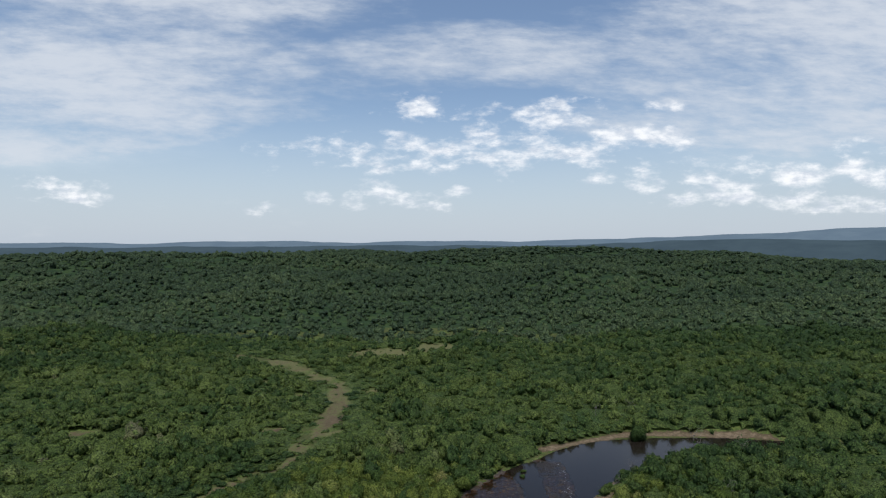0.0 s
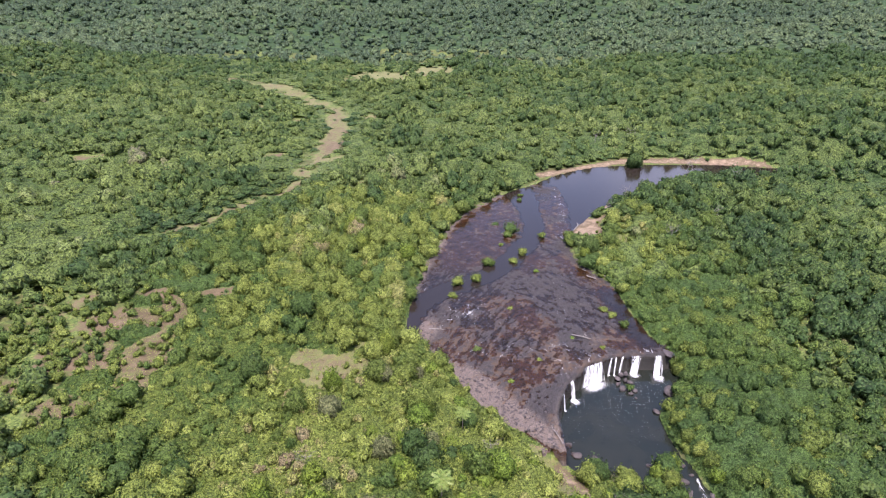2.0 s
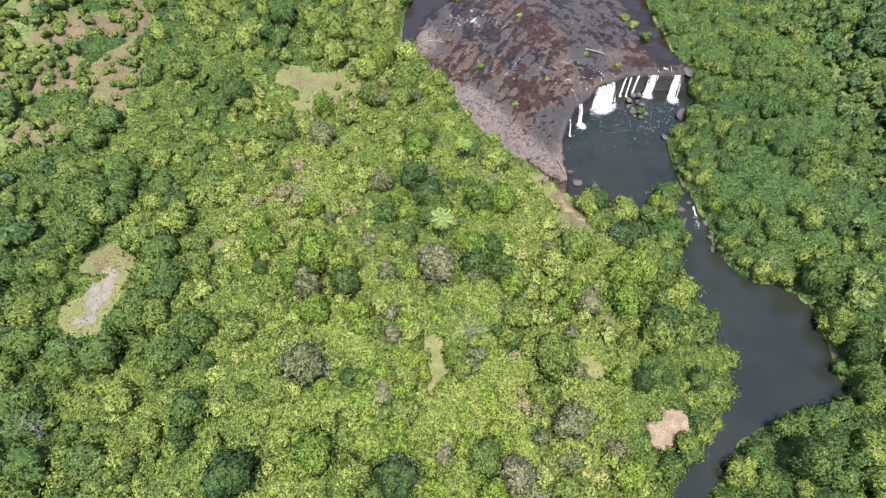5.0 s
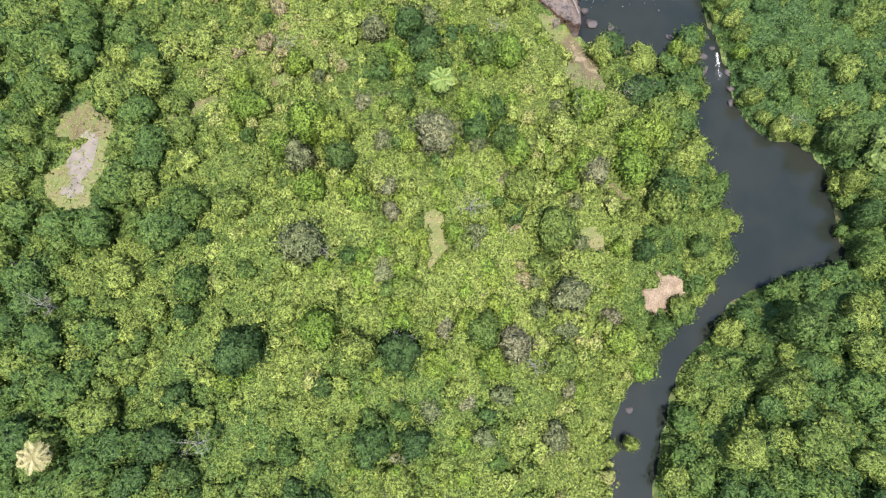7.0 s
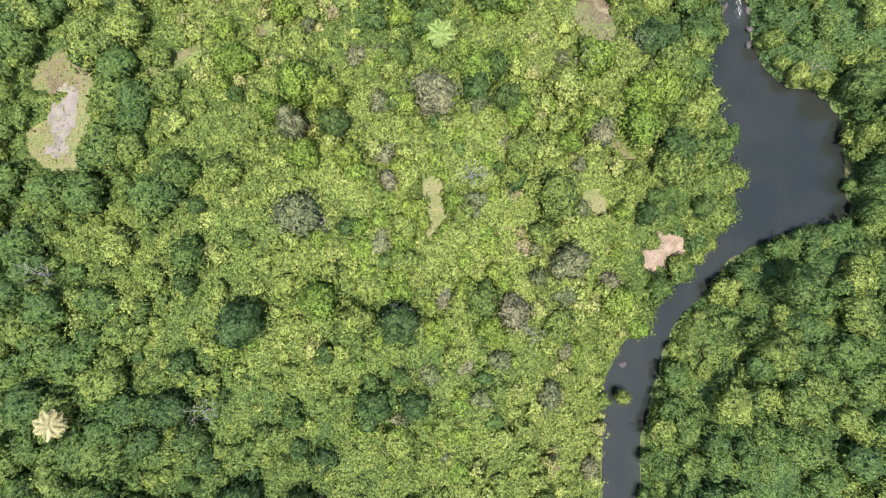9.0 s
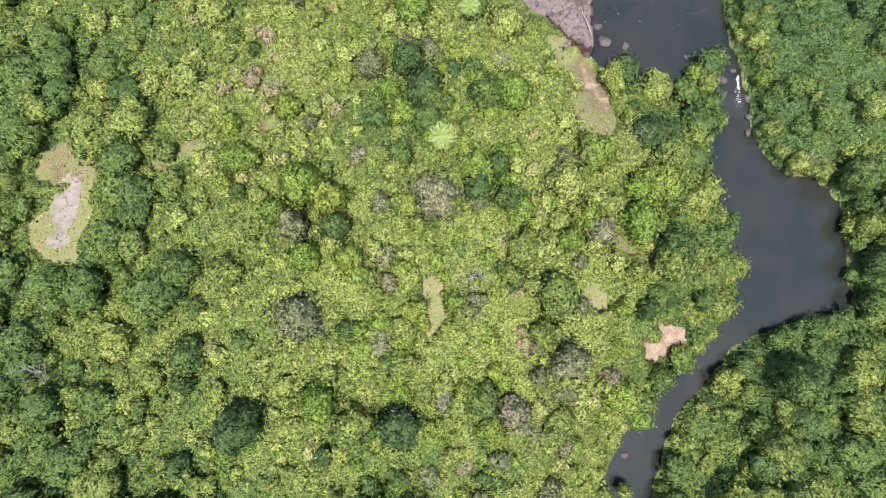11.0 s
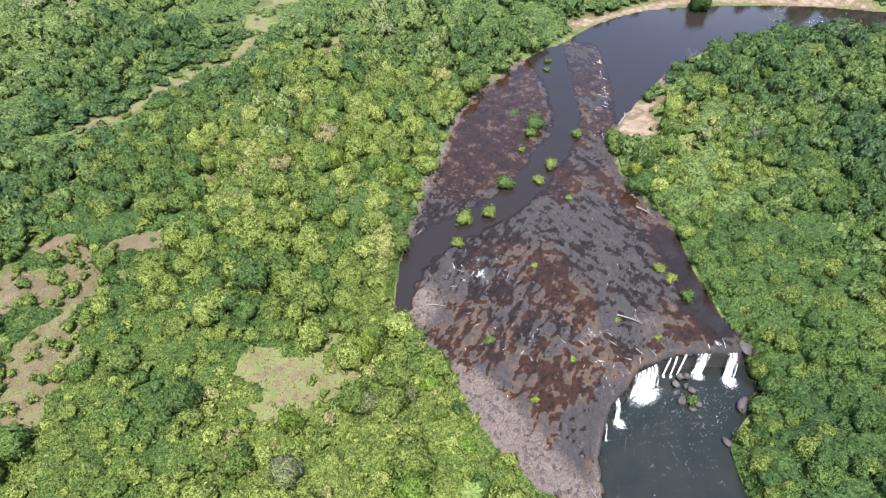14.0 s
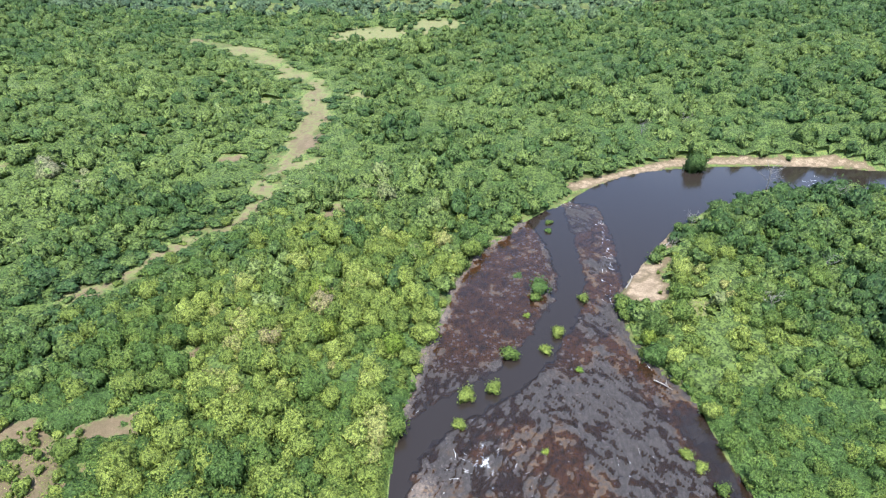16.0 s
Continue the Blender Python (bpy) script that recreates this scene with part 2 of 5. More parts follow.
def open_ground(x, y):
    """Bare earth and grass, 0 to 1, and how open the ground is."""
    soil, grass, bare = np.zeros(np.shape(x)), np.zeros(np.shape(x)), np.zeros(np.shape(x))
    wob = 0.72 * fbm(x, y, 8, 40) + 0.36 * fbm(x, y, 3.0, 44)
    for cx, cy, a, b, turn, so, gr in OPEN:
        c, s = math.cos(radians(turn)), math.sin(radians(turn))
        u, v = ((x - cx) * c + (y - cy) * s) / a, (-(x - cx) * s + (y - cy) * c) / b
        m = sstep(1.08 - np.hypot(u, v) + wob, 0.0, 0.6)
        soil, grass, bare = np.maximum(soil, m * so), np.maximum(grass, m * gr), np.maximum(bare, m)
    m = sstep(4.0 + 4.5 * wob + 3 * sstep(y, 290, 330) - line_distance(x + 5 * fbm(x, y, 14, 45, 2), y + 4 * fbm(x, y, 14, 46, 2), TRACK), 0, 3)
    soil, grass, bare = np.maximum(soil, m * 0.66), np.maximum(grass, m * 0.8), np.maximum(bare, m * 0.92)
    zone = sstep(1.1 - np.hypot((x + 101) / 25, (y - 124) / 42), 0, 0.25) * sstep(fbm(x + 0.6 * y, y - 0.6 * x, 11, 48, 4) + 0.35 * wob, 0.06, 0.2)
    soil, grass, bare = np.maximum(soil, zone * 0.8), np.maximum(grass, zone * 0.6), np.maximum(bare, zone)
    m = sstep(4.0 + 2.5 * wob - line_distance(x, y, GRAVEL), 0, 2)
    soil, grass, bare = np.maximum(soil, m * 1.22), np.maximum(grass, m * 0.3), np.maximum(bare, m)
    return soil, grass, bare


def land(x, y):
    """Height of the dry land, with no river."""
    x, y = np.asarray(x, float), np.asarray(y, float)
    r = np.hypot(x, y - 60)
    hill = 12.5 * np.exp(-((x + 14) / 40) ** 2 - ((y - 40) / 36) ** 2) + 6 * np.exp(-((x + 55) / 40) ** 2 - ((y + 15) / 40) ** 2)
    near = 3.2 + 1.6 * fbm(x, y, 38, 3) + hill + 9 * sstep(x, 95, 240) + 6 * sstep(-x, 90, 260)
    az = np.degrees(np.arctan2(x, np.maximum(y, 1) + 26))
    crest = 60 + 9 * np.exp(-((az - 9) / 7) ** 2) + 7 * np.exp(-((az + 12) / 3.5) ** 2) + 5 * np.exp(-((az - 19) / 3) ** 2) - 3 * np.exp(-((az + 3) / 4) ** 2)
    rise = crest * sstep(r, 420, 2050) * (1 - 0.5 * sstep(az, 25, 33))
    rolls = sstep(r, 300, 1000) * (24 * fbm(x, y, 620, 7) + 33 * fbm(x, y, 260, 11, 2)) * (1 - 0.6 * sstep(r, 1500, 2100))
    drop = -55 * sstep(r, 2150, 3000)
    return near + rise + rolls + drop


def ground_height(x, y):
    x, y = np.asarray(x, float), np.asarray(y, float)
    h = land(x, y)
    d1, d2 = outside(x, y, UPPER), outside(x, y, LOWER)
    lvl = water_level(x, y)
    bank1 = 0.25 + (h - 0.25) * sstep(d1, 0, 22)
    bank2 = lvl + 0.5 + (h - lvl - 0.5) * sstep(d2, -1, 20)
    h = np.where(d1 < 60, bank1, h)
    h = np.where((d2 < 22) & (d2 < d1 + 4), np.minimum(h, bank2), h)
    h = np.where(d1 < 0.5, np.minimum(h, 0.25 + d1 * 1.2), h)
    h = np.where(d1 < -1.0, -1.9, h)
    h = np.where(d2 < 0.0, np.minimum(h, lvl - 0.2 + d2 * 0.7), h)
    return np.maximum(h, -9.0)


# ---- materials ----
def material(name):
    mat = bpy.data.materials.new(name)
    gr = Graph(tree_of(mat))
    pos = gr.node("ShaderNodeNewGeometry").outputs["Position"]
    return mat, gr, pos


def finish(gr, color, rough=0.8, bump=None, bump_strength=0.4, bump_size=0.1, translucent=0.0, spec=0.3, metallic=0.0):
    bs = gr.node("ShaderNodeBsdfPrincipled", {"Base Color": color, "Roughness": rough, "Specular IOR Level": spec, "Metallic": metallic})
    normal = None
    if bump is not None:
        normal = gr.node("ShaderNodeBump", {"Height": bump, "Strength": bump_strength, "Distance": bump_size}).outputs[0]
        gr.put(bs.inputs["Normal"], normal)
    out = bs.outputs[0]
    if translucent:
        tr = gr.node("ShaderNodeBsdfTranslucent", {"Color": color})
        out = gr.node("ShaderNodeMixShader", {0: translucent, 1: out, 2: tr.outputs[0]}).outputs[0]
    gr.node("ShaderNodeOutputMaterial", {0: out})
    return bs


def attr(gr, name):
    return gr.node("ShaderNodeAttribute", attribute_name=name).outputs["Fac"]


def leaf_material(name, stops, own=False, size=1.0):
    """Foliage. own: the tint comes from the object, else from the plant's own number in the joined mesh."""
    mat, gr, pos = material(name)
    tint = gr.node("ShaderNodeObjectInfo").outputs["Random"] if own else attr(gr, "tint")
    isle = gr.node("ShaderNodeNewGeometry").outputs["Random Per Island"]
    fine = gr.noise(pos, 1.7 / size, 4.0, 0.65)
    broad = gr.noise(pos, 0.035, 3.0, 0.5)
    key = gr.math("ADD", gr.math("MULTIPLY", tint, 0.70), gr.math("ADD", gr.math("MULTIPLY", isle, 0.20), gr.math("MULTIPLY", gr.math("SUBTRACT", broad, 0.4), 0.5)), clamp=True)
    col = gr.ramp(key, stops)
    # single leaves: each cell has its own tone and tilt
    leaf = gr.node("ShaderNodeTexVoronoi", {"Vector": pos, "Scale": 4.2 / size, "Randomness": 1.0}).outputs["Color"]
    spray = gr.node("ShaderNodeTexVoronoi", {"Vector": pos, "Scale": 1.7 / size, "Randomness": 1.0}).outputs["Color"]
    cell = gr.mix(0.38, leaf, spray)
    hue = gr.step(gr.node("ShaderNodeSeparateColor", {0: cell}).outputs[0], 0.15, 0.85)
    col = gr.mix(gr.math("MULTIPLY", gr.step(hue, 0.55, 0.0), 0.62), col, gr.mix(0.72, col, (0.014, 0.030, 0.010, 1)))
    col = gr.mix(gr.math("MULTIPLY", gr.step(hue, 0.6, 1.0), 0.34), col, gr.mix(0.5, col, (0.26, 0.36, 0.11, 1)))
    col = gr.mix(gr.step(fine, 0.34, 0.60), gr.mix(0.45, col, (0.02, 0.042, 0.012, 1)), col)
    # dark cells paint the shade of gaps between leaves into the colour
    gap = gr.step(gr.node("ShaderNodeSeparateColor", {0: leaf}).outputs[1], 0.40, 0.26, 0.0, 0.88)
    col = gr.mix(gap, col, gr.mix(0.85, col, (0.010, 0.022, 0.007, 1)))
    tilt = gr.node("ShaderNodeVectorMath", {0: cell, 1: (0.5, 0.5, 0.5)}, operation="SUBTRACT").outputs[0]
    tilt = gr.node("ShaderNodeVectorMath", {0: tilt, "Scale": 2.1 if size < 1.5 else 1.6}, operation="SCALE").outputs[0]
    tilt = gr.node("ShaderNodeVectorMath", {0: gr.node("ShaderNodeNewGeometry").outputs["Normal"], 1: tilt}, operation="ADD").outputs[0]
    tilt = gr.node("ShaderNodeVectorMath", {0: tilt}, operation="NORMALIZE").outputs[0]
    bs = finish(gr, col, 0.62, None, 0, 0, 0.42, 0.16)
    gr.put(bs.inputs["Normal"], tilt)
    return mat


GREENS = [(0.0, (0.046, 0.098, 0.028)), (0.22, (0.087, 0.153, 0.031)), (0.45, (0.159, 0.213, 0.041)), (0.68, (0.230, 0.286, 0.055)), (0.84, (0.304, 0.368, 0.084)), (0.94, (0.31, 0.30, 0.105)), (1.0, (0.27, 0.205, 0.125))]
DARKS = [(0.0, (0.036, 0.078, 0.024)), (0.5, (0.066, 0.122, 0.030)), (1.0, (0.110, 0.168, 0.038))]
BRIGHTS = [(0.0, (0.14, 0.24, 0.03)), (0.5, (0.19, 0.28, 0.036)), (1.0, (0.25, 0.31, 0.045))]
OLIVES = [(0.0, (0.14, 0.17, 0.07)), (0.5, (0.20, 0.21, 0.10)), (1.0, (0.27, 0.23, 0.15))]
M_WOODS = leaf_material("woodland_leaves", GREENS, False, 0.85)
# darker than the near leaves, and bluer: distance haze is painted into the greens
M_FAR = leaf_material("far_hazed_leaves", [(0.0, (0.032, 0.060, 0.041)), (0.5, (0.061, 0.102, 0.058)), (1.0, (0.106, 0.152, 0.074))], False, 6.0)
# GREENS scaled darker and towards blue, with middle-distance haze put into the colour
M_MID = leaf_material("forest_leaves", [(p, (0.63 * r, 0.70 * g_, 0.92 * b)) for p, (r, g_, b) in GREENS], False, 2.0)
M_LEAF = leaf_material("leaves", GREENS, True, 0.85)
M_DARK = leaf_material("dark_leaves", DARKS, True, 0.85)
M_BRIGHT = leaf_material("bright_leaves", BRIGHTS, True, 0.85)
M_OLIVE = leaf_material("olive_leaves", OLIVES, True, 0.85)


def ground_material():
    mat, gr, pos = material("ground")
    n1, n2, n3 = gr.noise(pos, 0.5, 5.0, 0.6), gr.noise(pos, 3.0, 4.0, 0.65), gr.noise(pos, 0.06, 4.0, 0.6)
    litter = gr.ramp(n1, [(0.3, (0.018, 0.024, 0.009)), (0.55, (0.05, 0.055, 0.02)), (0.75, (0.105, 0.088, 0.042))])
    # low creeping plants hide most of the litter
    leaf = gr.node("ShaderNodeSeparateColor", {0: gr.node("ShaderNodeTexVoronoi", {"Vector": pos, "Scale": 1.9, "Randomness": 1.0}).outputs["Color"]}).outputs[0]
    low = gr.ramp(gr.math("ADD", gr.math("MULTIPLY", leaf, 0.55), gr.math("MULTIPLY", n1, 0.45)), [(0.2, (0.026, 0.045, 0.014)), (0.5, (0.064, 0.096, 0.025)), (0.8, (0.126, 0.152, 0.042))])
    litter = gr.mix(gr.step(gr.math("ADD", gr.math("MULTIPLY", n3, 0.5), gr.math("MULTIPLY", n1, 0.5)), 0.58, 0.44), litter, low)
    turf = gr.ramp(gr.math("ADD", gr.math("MULTIPLY", n1, 0.6), gr.math("MULTIPLY", n2, 0.4)), [(0.28, (0.048, 0.070, 0.021)), (0.45, (0.086, 0.098, 0.036)), (0.58, (0.118, 0.108, 0.052)), (0.72, (0.168, 0.138, 0.080))])
    earth = gr.ramp(gr.math("ADD", gr.math("MULTIPLY", n2, 0.5), gr.math("MULTIPLY", gr.noise(pos, 0.22, 5.0, 0.7), 0.5)), [(0.3, (0.045, 0.038, 0.020)), (0.47, (0.072, 0.056, 0.033)), (0.60, (0.105, 0.080, 0.052)), (0.72, (0.155, 0.122, 0.084))])
    c = gr.mix(gr.step(gr.math("ADD", attr(gr, "grass"), gr.math("MULTIPLY", gr.math("SUBTRACT", n2, 0.5), 0.6)), 0.2, 0.65), litter, turf)
    c = gr.mix(gr.step(gr.math("ADD", attr(gr, "soil"), gr.math("MULTIPLY", gr.math("SUBTRACT", n1, 0.5), 1.6)), 0.42, 0.85), c, earth)
    sand = gr.ramp(gr.math("ADD", gr.math("MULTIPLY", n2, 0.6), gr.math("MULTIPLY", n1, 0.4)), [(0.3, (0.065, 0.050, 0.034)), (0.5, (0.140, 0.107, 0.073)), (0.68, (0.24, 0.19, 0.135))])
    c = gr.mix(gr.step(gr.math("ADD", attr(gr, "soil"), gr.math("MULTIPLY", gr.math("SUBTRACT", n1, 0.5), 0.9)), 1.0, 1.35), c, sand)
    finish(gr, c, 0.92, n2, 0.5, 0.3, 0, 0.15)
    return mat


def canopy_ground(name, tone):
    """Woodland too far off to tell its trees apart."""
    mat, gr, pos = material(name)
    v = gr.node("ShaderNodeTexVoronoi", {"Vector": pos, "Scale": 0.07, "Randomness": 1.0})
    n = gr.noise(pos, 0.02, 5.0, 0.6)
    col = gr.ramp(gr.math("ADD", gr.math("MULTIPLY", v.outputs["Color"], 0.5), gr.math("MULTIPLY", n, 0.5)), tone)
    finish(gr, col, 0.8, gr.math("SUBTRACT", 1.0, v.outputs["Distance"]), 1.0, 6.0, 0, 0.1)
    return mat


def rock_material():
    mat, gr, pos = material("wet_dark_rock")
    along = gr.node("ShaderNodeMapping", {"Vector": pos, "Rotation": (0, 0, radians(-34)), "Scale": (1.0, 0.4, 1.0)}).outputs[0]
    n1, n2 = gr.noise(along, 1.3, 8.0, 0.78), gr.noise(pos, 2.2, 6.0, 0.8)
    crack = gr.node("ShaderNodeTexVoronoi", {"Vector": along, "Scale": 0.4, "Randomness": 1.0}, feature="DISTANCE_TO_EDGE").outputs["Distance"]
    dark = gr.ramp(n1, [(0.3, (0.0078, 0.0066, 0.0064)), (0.46, (0.0175, 0.0150, 0.0145)), (0.60, (0.031, 0.0267, 0.0256)), (0.75, (0.064, 0.0555, 0.052))])
    pale = gr.ramp(n2, [(0.25, (0.022, 0.0170, 0.0148)), (0.5, (0.082, 0.0650, 0.054)), (0.75, (0.180, 0.148, 0.124))])
    c = gr.mix(gr.step(gr.math("ADD", attr(gr, "pale"), gr.math("MULTIPLY", gr.math("SUBTRACT", n2, 0.5), 0.9)), 0.35, 0.8), dark, pale)
    rust = gr.mix(gr.step(n2, 0.3, 0.75), (0.054, 0.031, 0.014, 1), (0.096, 0.057, 0.026, 1))
    c = gr.mix(gr.math("MULTIPLY", attr(gr, "rust"), gr.step(gr.noise(pos, 0.9, 4.0), 0.3, 0.55)), c, rust)
    # near-black on the step: wet rock and painted overhang shade
    c = gr.mix(attr(gr, "wet_shade"), c, gr.mix(n2, (0.008, 0.008, 0.007, 1), (0.022, 0.021, 0.017, 1)))
    c = gr.mix(gr.step(crack, 0.025, 0.0, 0.0, 0.7), c, (0.015, 0.012, 0.012, 1))
    rough = gr.step(n2, 0.2, 0.8, 0.5, 0.88)
    finish(gr, c, rough, gr.math("ADD", n2, gr.math("MULTIPLY", n1, 1.5)), 0.8, 0.3, 0, 0.3)
    return mat


def boulder_material():
    mat, gr, pos = material("boulder_rock")
    n1, n2 = gr.noise(pos, 0.8, 5.0, 0.6), gr.noise(pos, 4.0, 4.0, 0.7)
    c = gr.ramp(gr.math("ADD", gr.math("MULTIPLY", n1, 0.6), gr.math("MULTIPLY", n2, 0.4)), [(0.3, (0.016, 0.013, 0.013)), (0.55, (0.045, 0.038, 0.037)), (0.75, (0.085, 0.072, 0.068))])
    finish(gr, c, 0.7, n2, 0.7, 0.12, 0, 0.35)
    return mat


def water_material():
    """Tea-brown river water: clear where it is thin over the rock, dark where it is deep."""
    mat, gr, pos = material("river_water")
    flow = gr.node("ShaderNodeMapping", {"Vector": pos, "Scale": (1.0, 0.6, 1.0)}).outputs[0]
    ripple = gr.math("ADD", gr.noise(flow, 1.4, 4.0, 0.6), gr.math("MULTIPLY", gr.noise(flow, 0.25, 2.0), 0.6))
    normal = gr.node("ShaderNodeBump", {"Height": ripple, "Strength": 0.22, "Distance": 0.12}).outputs[0]
    body = gr.mix(gr.step(gr.noise(pos, 0.09, 3.0), 0.35, 0.65), (0.0078, 0.0104, 0.0084, 1), (0.0118, 0.0136, 0.0104, 1))
    body = gr.mix(gr.step(attr(gr, "depth"), 2.2, 2.7), (0.0135, 0.0108, 0.0090, 1), body)
    deep = gr.node("ShaderNodeBsdfPrincipled", {"Base Color": body, "Roughness": 0.09, "IOR": 1.333, "Normal": normal})
    film = gr.node("ShaderNodeBsdfTransparent", {"Color": (0.66, 0.54, 0.43, 1)})
    gloss = gr.node("ShaderNodeBsdfGlossy", {"Color": (1, 1, 1, 1), "Roughness": 0.09, "Normal": normal})
    fres = gr.node("ShaderNodeFresnel", {"IOR": 1.333, "Normal": normal}).outputs[0]
    thin = gr.node("ShaderNodeMixShader", {0: fres, 1: film.outputs[0], 2: gloss.outputs[0]})
    out = gr.node("ShaderNodeMixShader", {0: gr.step(attr(gr, "depth"), 0.05, 0.75, 0.12, 1.0), 1: thin.outputs[0], 2: deep.outputs[0]})
    gr.node("ShaderNodeOutputMaterial", {0: out.outputs[0]})
    return mat


def foam_material():
    mat, gr, pos = material("white_water")
    n = gr.noise(pos, 4.0, 4.0, 0.7)
    finish(gr, gr.mix(gr.step(n, 0.3, 0.6), (0.62, 0.66, 0.68, 1), (0.86, 0.88, 0.88, 1)), 0.45, n, 0.7, 0.15, 0.3, 0.4)
    return mat


def veil_material():
    """Torn falling or spreading white water, thin where its number is low."""
    mat, gr, pos = material("torn_white_water")
    n1 = gr.noise(gr.node("ShaderNodeMapping", {"Vector": pos, "Scale": (5.0, 5.0, 0.7)}).outputs[0], 1.0, 4.0, 0.6)
    n2 = gr.noise(pos, 3.0, 5.0, 0.7)
    body = gr.node("ShaderNodeBsdfPrincipled", {"Base Color": gr.mix(n2, (0.34, 0.37, 0.40, 1), (0.86, 0.87, 0.87, 1)), "Roughness": 0.6})
    thin = gr.math("ADD", gr.math("MULTIPLY", attr(gr, "body"), 1.5), gr.math("ADD", gr.math("MULTIPLY", gr.math("SUBTRACT", n1, 0.5), 1.3), gr.math("SUBTRACT", n2, 1.0)))
    thin = gr.math("ADD", thin, gr.math("MULTIPLY", gr.math("SUBTRACT", gr.noise(pos, 8.0, 3.0, 0.7), 0.5), 1.5))
    out = gr.node("ShaderNodeMixShader", {0: gr.step(thin, -0.1, 0.8), 1: gr.node("ShaderNodeBsdfTransparent").outputs[0], 2: body.outputs[0]})
    gr.node("ShaderNodeOutputMaterial", {0: out.outputs[0]})
    return mat


def plain(name, lo, hi, scale, rough=0.8, translucent=0.0):
    mat, gr, pos = material(name)
    n = gr.noise(pos, scale, 4.0, 0.65)
    finish(gr, gr.mix(gr.step(n, 0.3, 0.7), (*lo, 1), (*hi, 1)), rough, n, 0.5, 0.05, translucent, 0.25)
    return mat


def haze_glow_material(name, lo, hi):
    """Hills many kilometres off, seen only as a backdrop: haze painted as a glow."""
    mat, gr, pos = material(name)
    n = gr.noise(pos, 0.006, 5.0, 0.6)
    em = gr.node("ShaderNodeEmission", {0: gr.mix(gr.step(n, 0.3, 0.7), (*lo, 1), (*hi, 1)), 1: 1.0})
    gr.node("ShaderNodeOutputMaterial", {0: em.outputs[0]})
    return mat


M_GROUND = ground_material()
M_CANOPY = canopy_ground("distant_woodland", [(0.2, (0.014, 0.030, 0.014)), (0.5, (0.024, 0.046, 0.018)), (0.8, (0.040, 0.066, 0.022))])
M_ROCK, M_BOULDER, M_WATER, M_FOAM = rock_material(), boulder_material(), water_material(), foam_material()
M_VEIL = veil_material()


def rapid_material():
    """Broken white threads where the water hurries over the shelf."""
    mat, gr, pos = material("hurrying_white_water")
    n = gr.noise(gr.node("ShaderNodeMapping", {"Vector": pos, "Rotation": (0, 0, radians(-10)), "Scale": (2.2, 0.7, 1.0)}).outputs[0], 2.2, 6.0, 0.8)
    body = gr.node("ShaderNodeBsdfPrincipled", {"Base Color": gr.mix(n, (0.26, 0.28, 0.30, 1), (0.80, 0.82, 0.82, 1)), "Roughness": 0.55})
    thin = gr.math("ADD", attr(gr, "body"), gr.math("MULTIPLY", gr.math("SUBTRACT", n, 0.5), 2.6))
    out = gr.node("ShaderNodeMixShader", {0: gr.step(thin, 0.42, 1.0, 0.0, 0.68), 1: gr.node("ShaderNodeBsdfTransparent").outputs[0], 2: body.outputs[0]})
    gr.node("ShaderNodeOutputMaterial", {0: out.outputs[0]})
    return mat


M_RAPID = rapid_material()
M_BARK = plain("bark", (0.10, 0.08, 0.06), (0.24, 0.20, 0.165), 6.0, 0.9)
M_DEAD = plain("bleached_wood", (0.10, 0.092, 0.084), (0.21, 0.195, 0.18), 8.0, 0.85)
M_GRASS = plain("grass_blades", (0.13, 0.20, 0.035), (0.22, 0.26, 0.07), 0.35, 0.6, 0.3)
M_FROND_PALE = plain("pale_palm_leaf", (0.17, 0.16, 0.065), (0.27, 0.24, 0.115), 1.5, 0.5, 0.2)
M_FROND = plain("palm_leaf", (0.09, 0.155, 0.03), (0.17, 0.215, 0.055), 1.5, 0.5, 0.25)
M_MUD = plain("pale_mud", (0.088, 0.077, 0.063), (0.135, 0.118, 0.098), 0.6, 0.6)
# glowing blues that hold the haze over the far hills
M_HILL_A = haze_glow_material("haze_blue_hills", (0.058, 0.090, 0.118), (0.072, 0.110, 0.140))
M_HILL_B = haze_glow_material("haze_pale_hills", (0.13, 0.19, 0.26), (0.155, 0.22, 0.29))


# ---- mesh helpers ----
def mesh_of(name, verts, faces, mats, attrs=None, smooth=False, slots=None, normals=None):
    """A mesh from an array of points and an array of quads or triangles."""
    me = bpy.data.meshes.new(name)
    verts, faces = np.asarray(verts, np.float32), np.asarray(faces, np.int32)
    k = faces.shape[1]
    me.vertices.add(len(verts))
    me.vertices.foreach_set("co", verts.ravel())
    me.loops.add(faces.size)
    me.loops.foreach_set("vertex_index", faces.ravel())
    me.polygons.add(len(faces))
    me.polygons.foreach_set("loop_start", np.arange(0, faces.size, k, dtype=np.int32))
    if smooth:
        me.polygons.foreach_set("use_smooth", np.ones(len(faces), bool))
    for m in mats if isinstance(mats, (list, tuple)) else [mats]:
        me.materials.append(m)
    if slots is not None:
        me.polygons.foreach_set("material_index", np.asarray(slots, np.int32))
    for key, values in (attrs or {}).items():
        me.attributes.new(key, "FLOAT", "POINT").data.foreach_set("value", np.asarray(values, np.float32).ravel())
    me.update(calc_edges=True)
    me.validate()
    if normals is not None:
        me.normals_split_custom_set_from_vertices(np.asarray(normals, np.float32))
    return me


def grid_faces(nx, ny):
    i = np.arange(nx * ny).reshape(nx, ny)
    return np.stack([i[:-1, :-1], i[1:, :-1], i[1:, 1:], i[:-1, 1:]], -1).reshape(-1, 4)


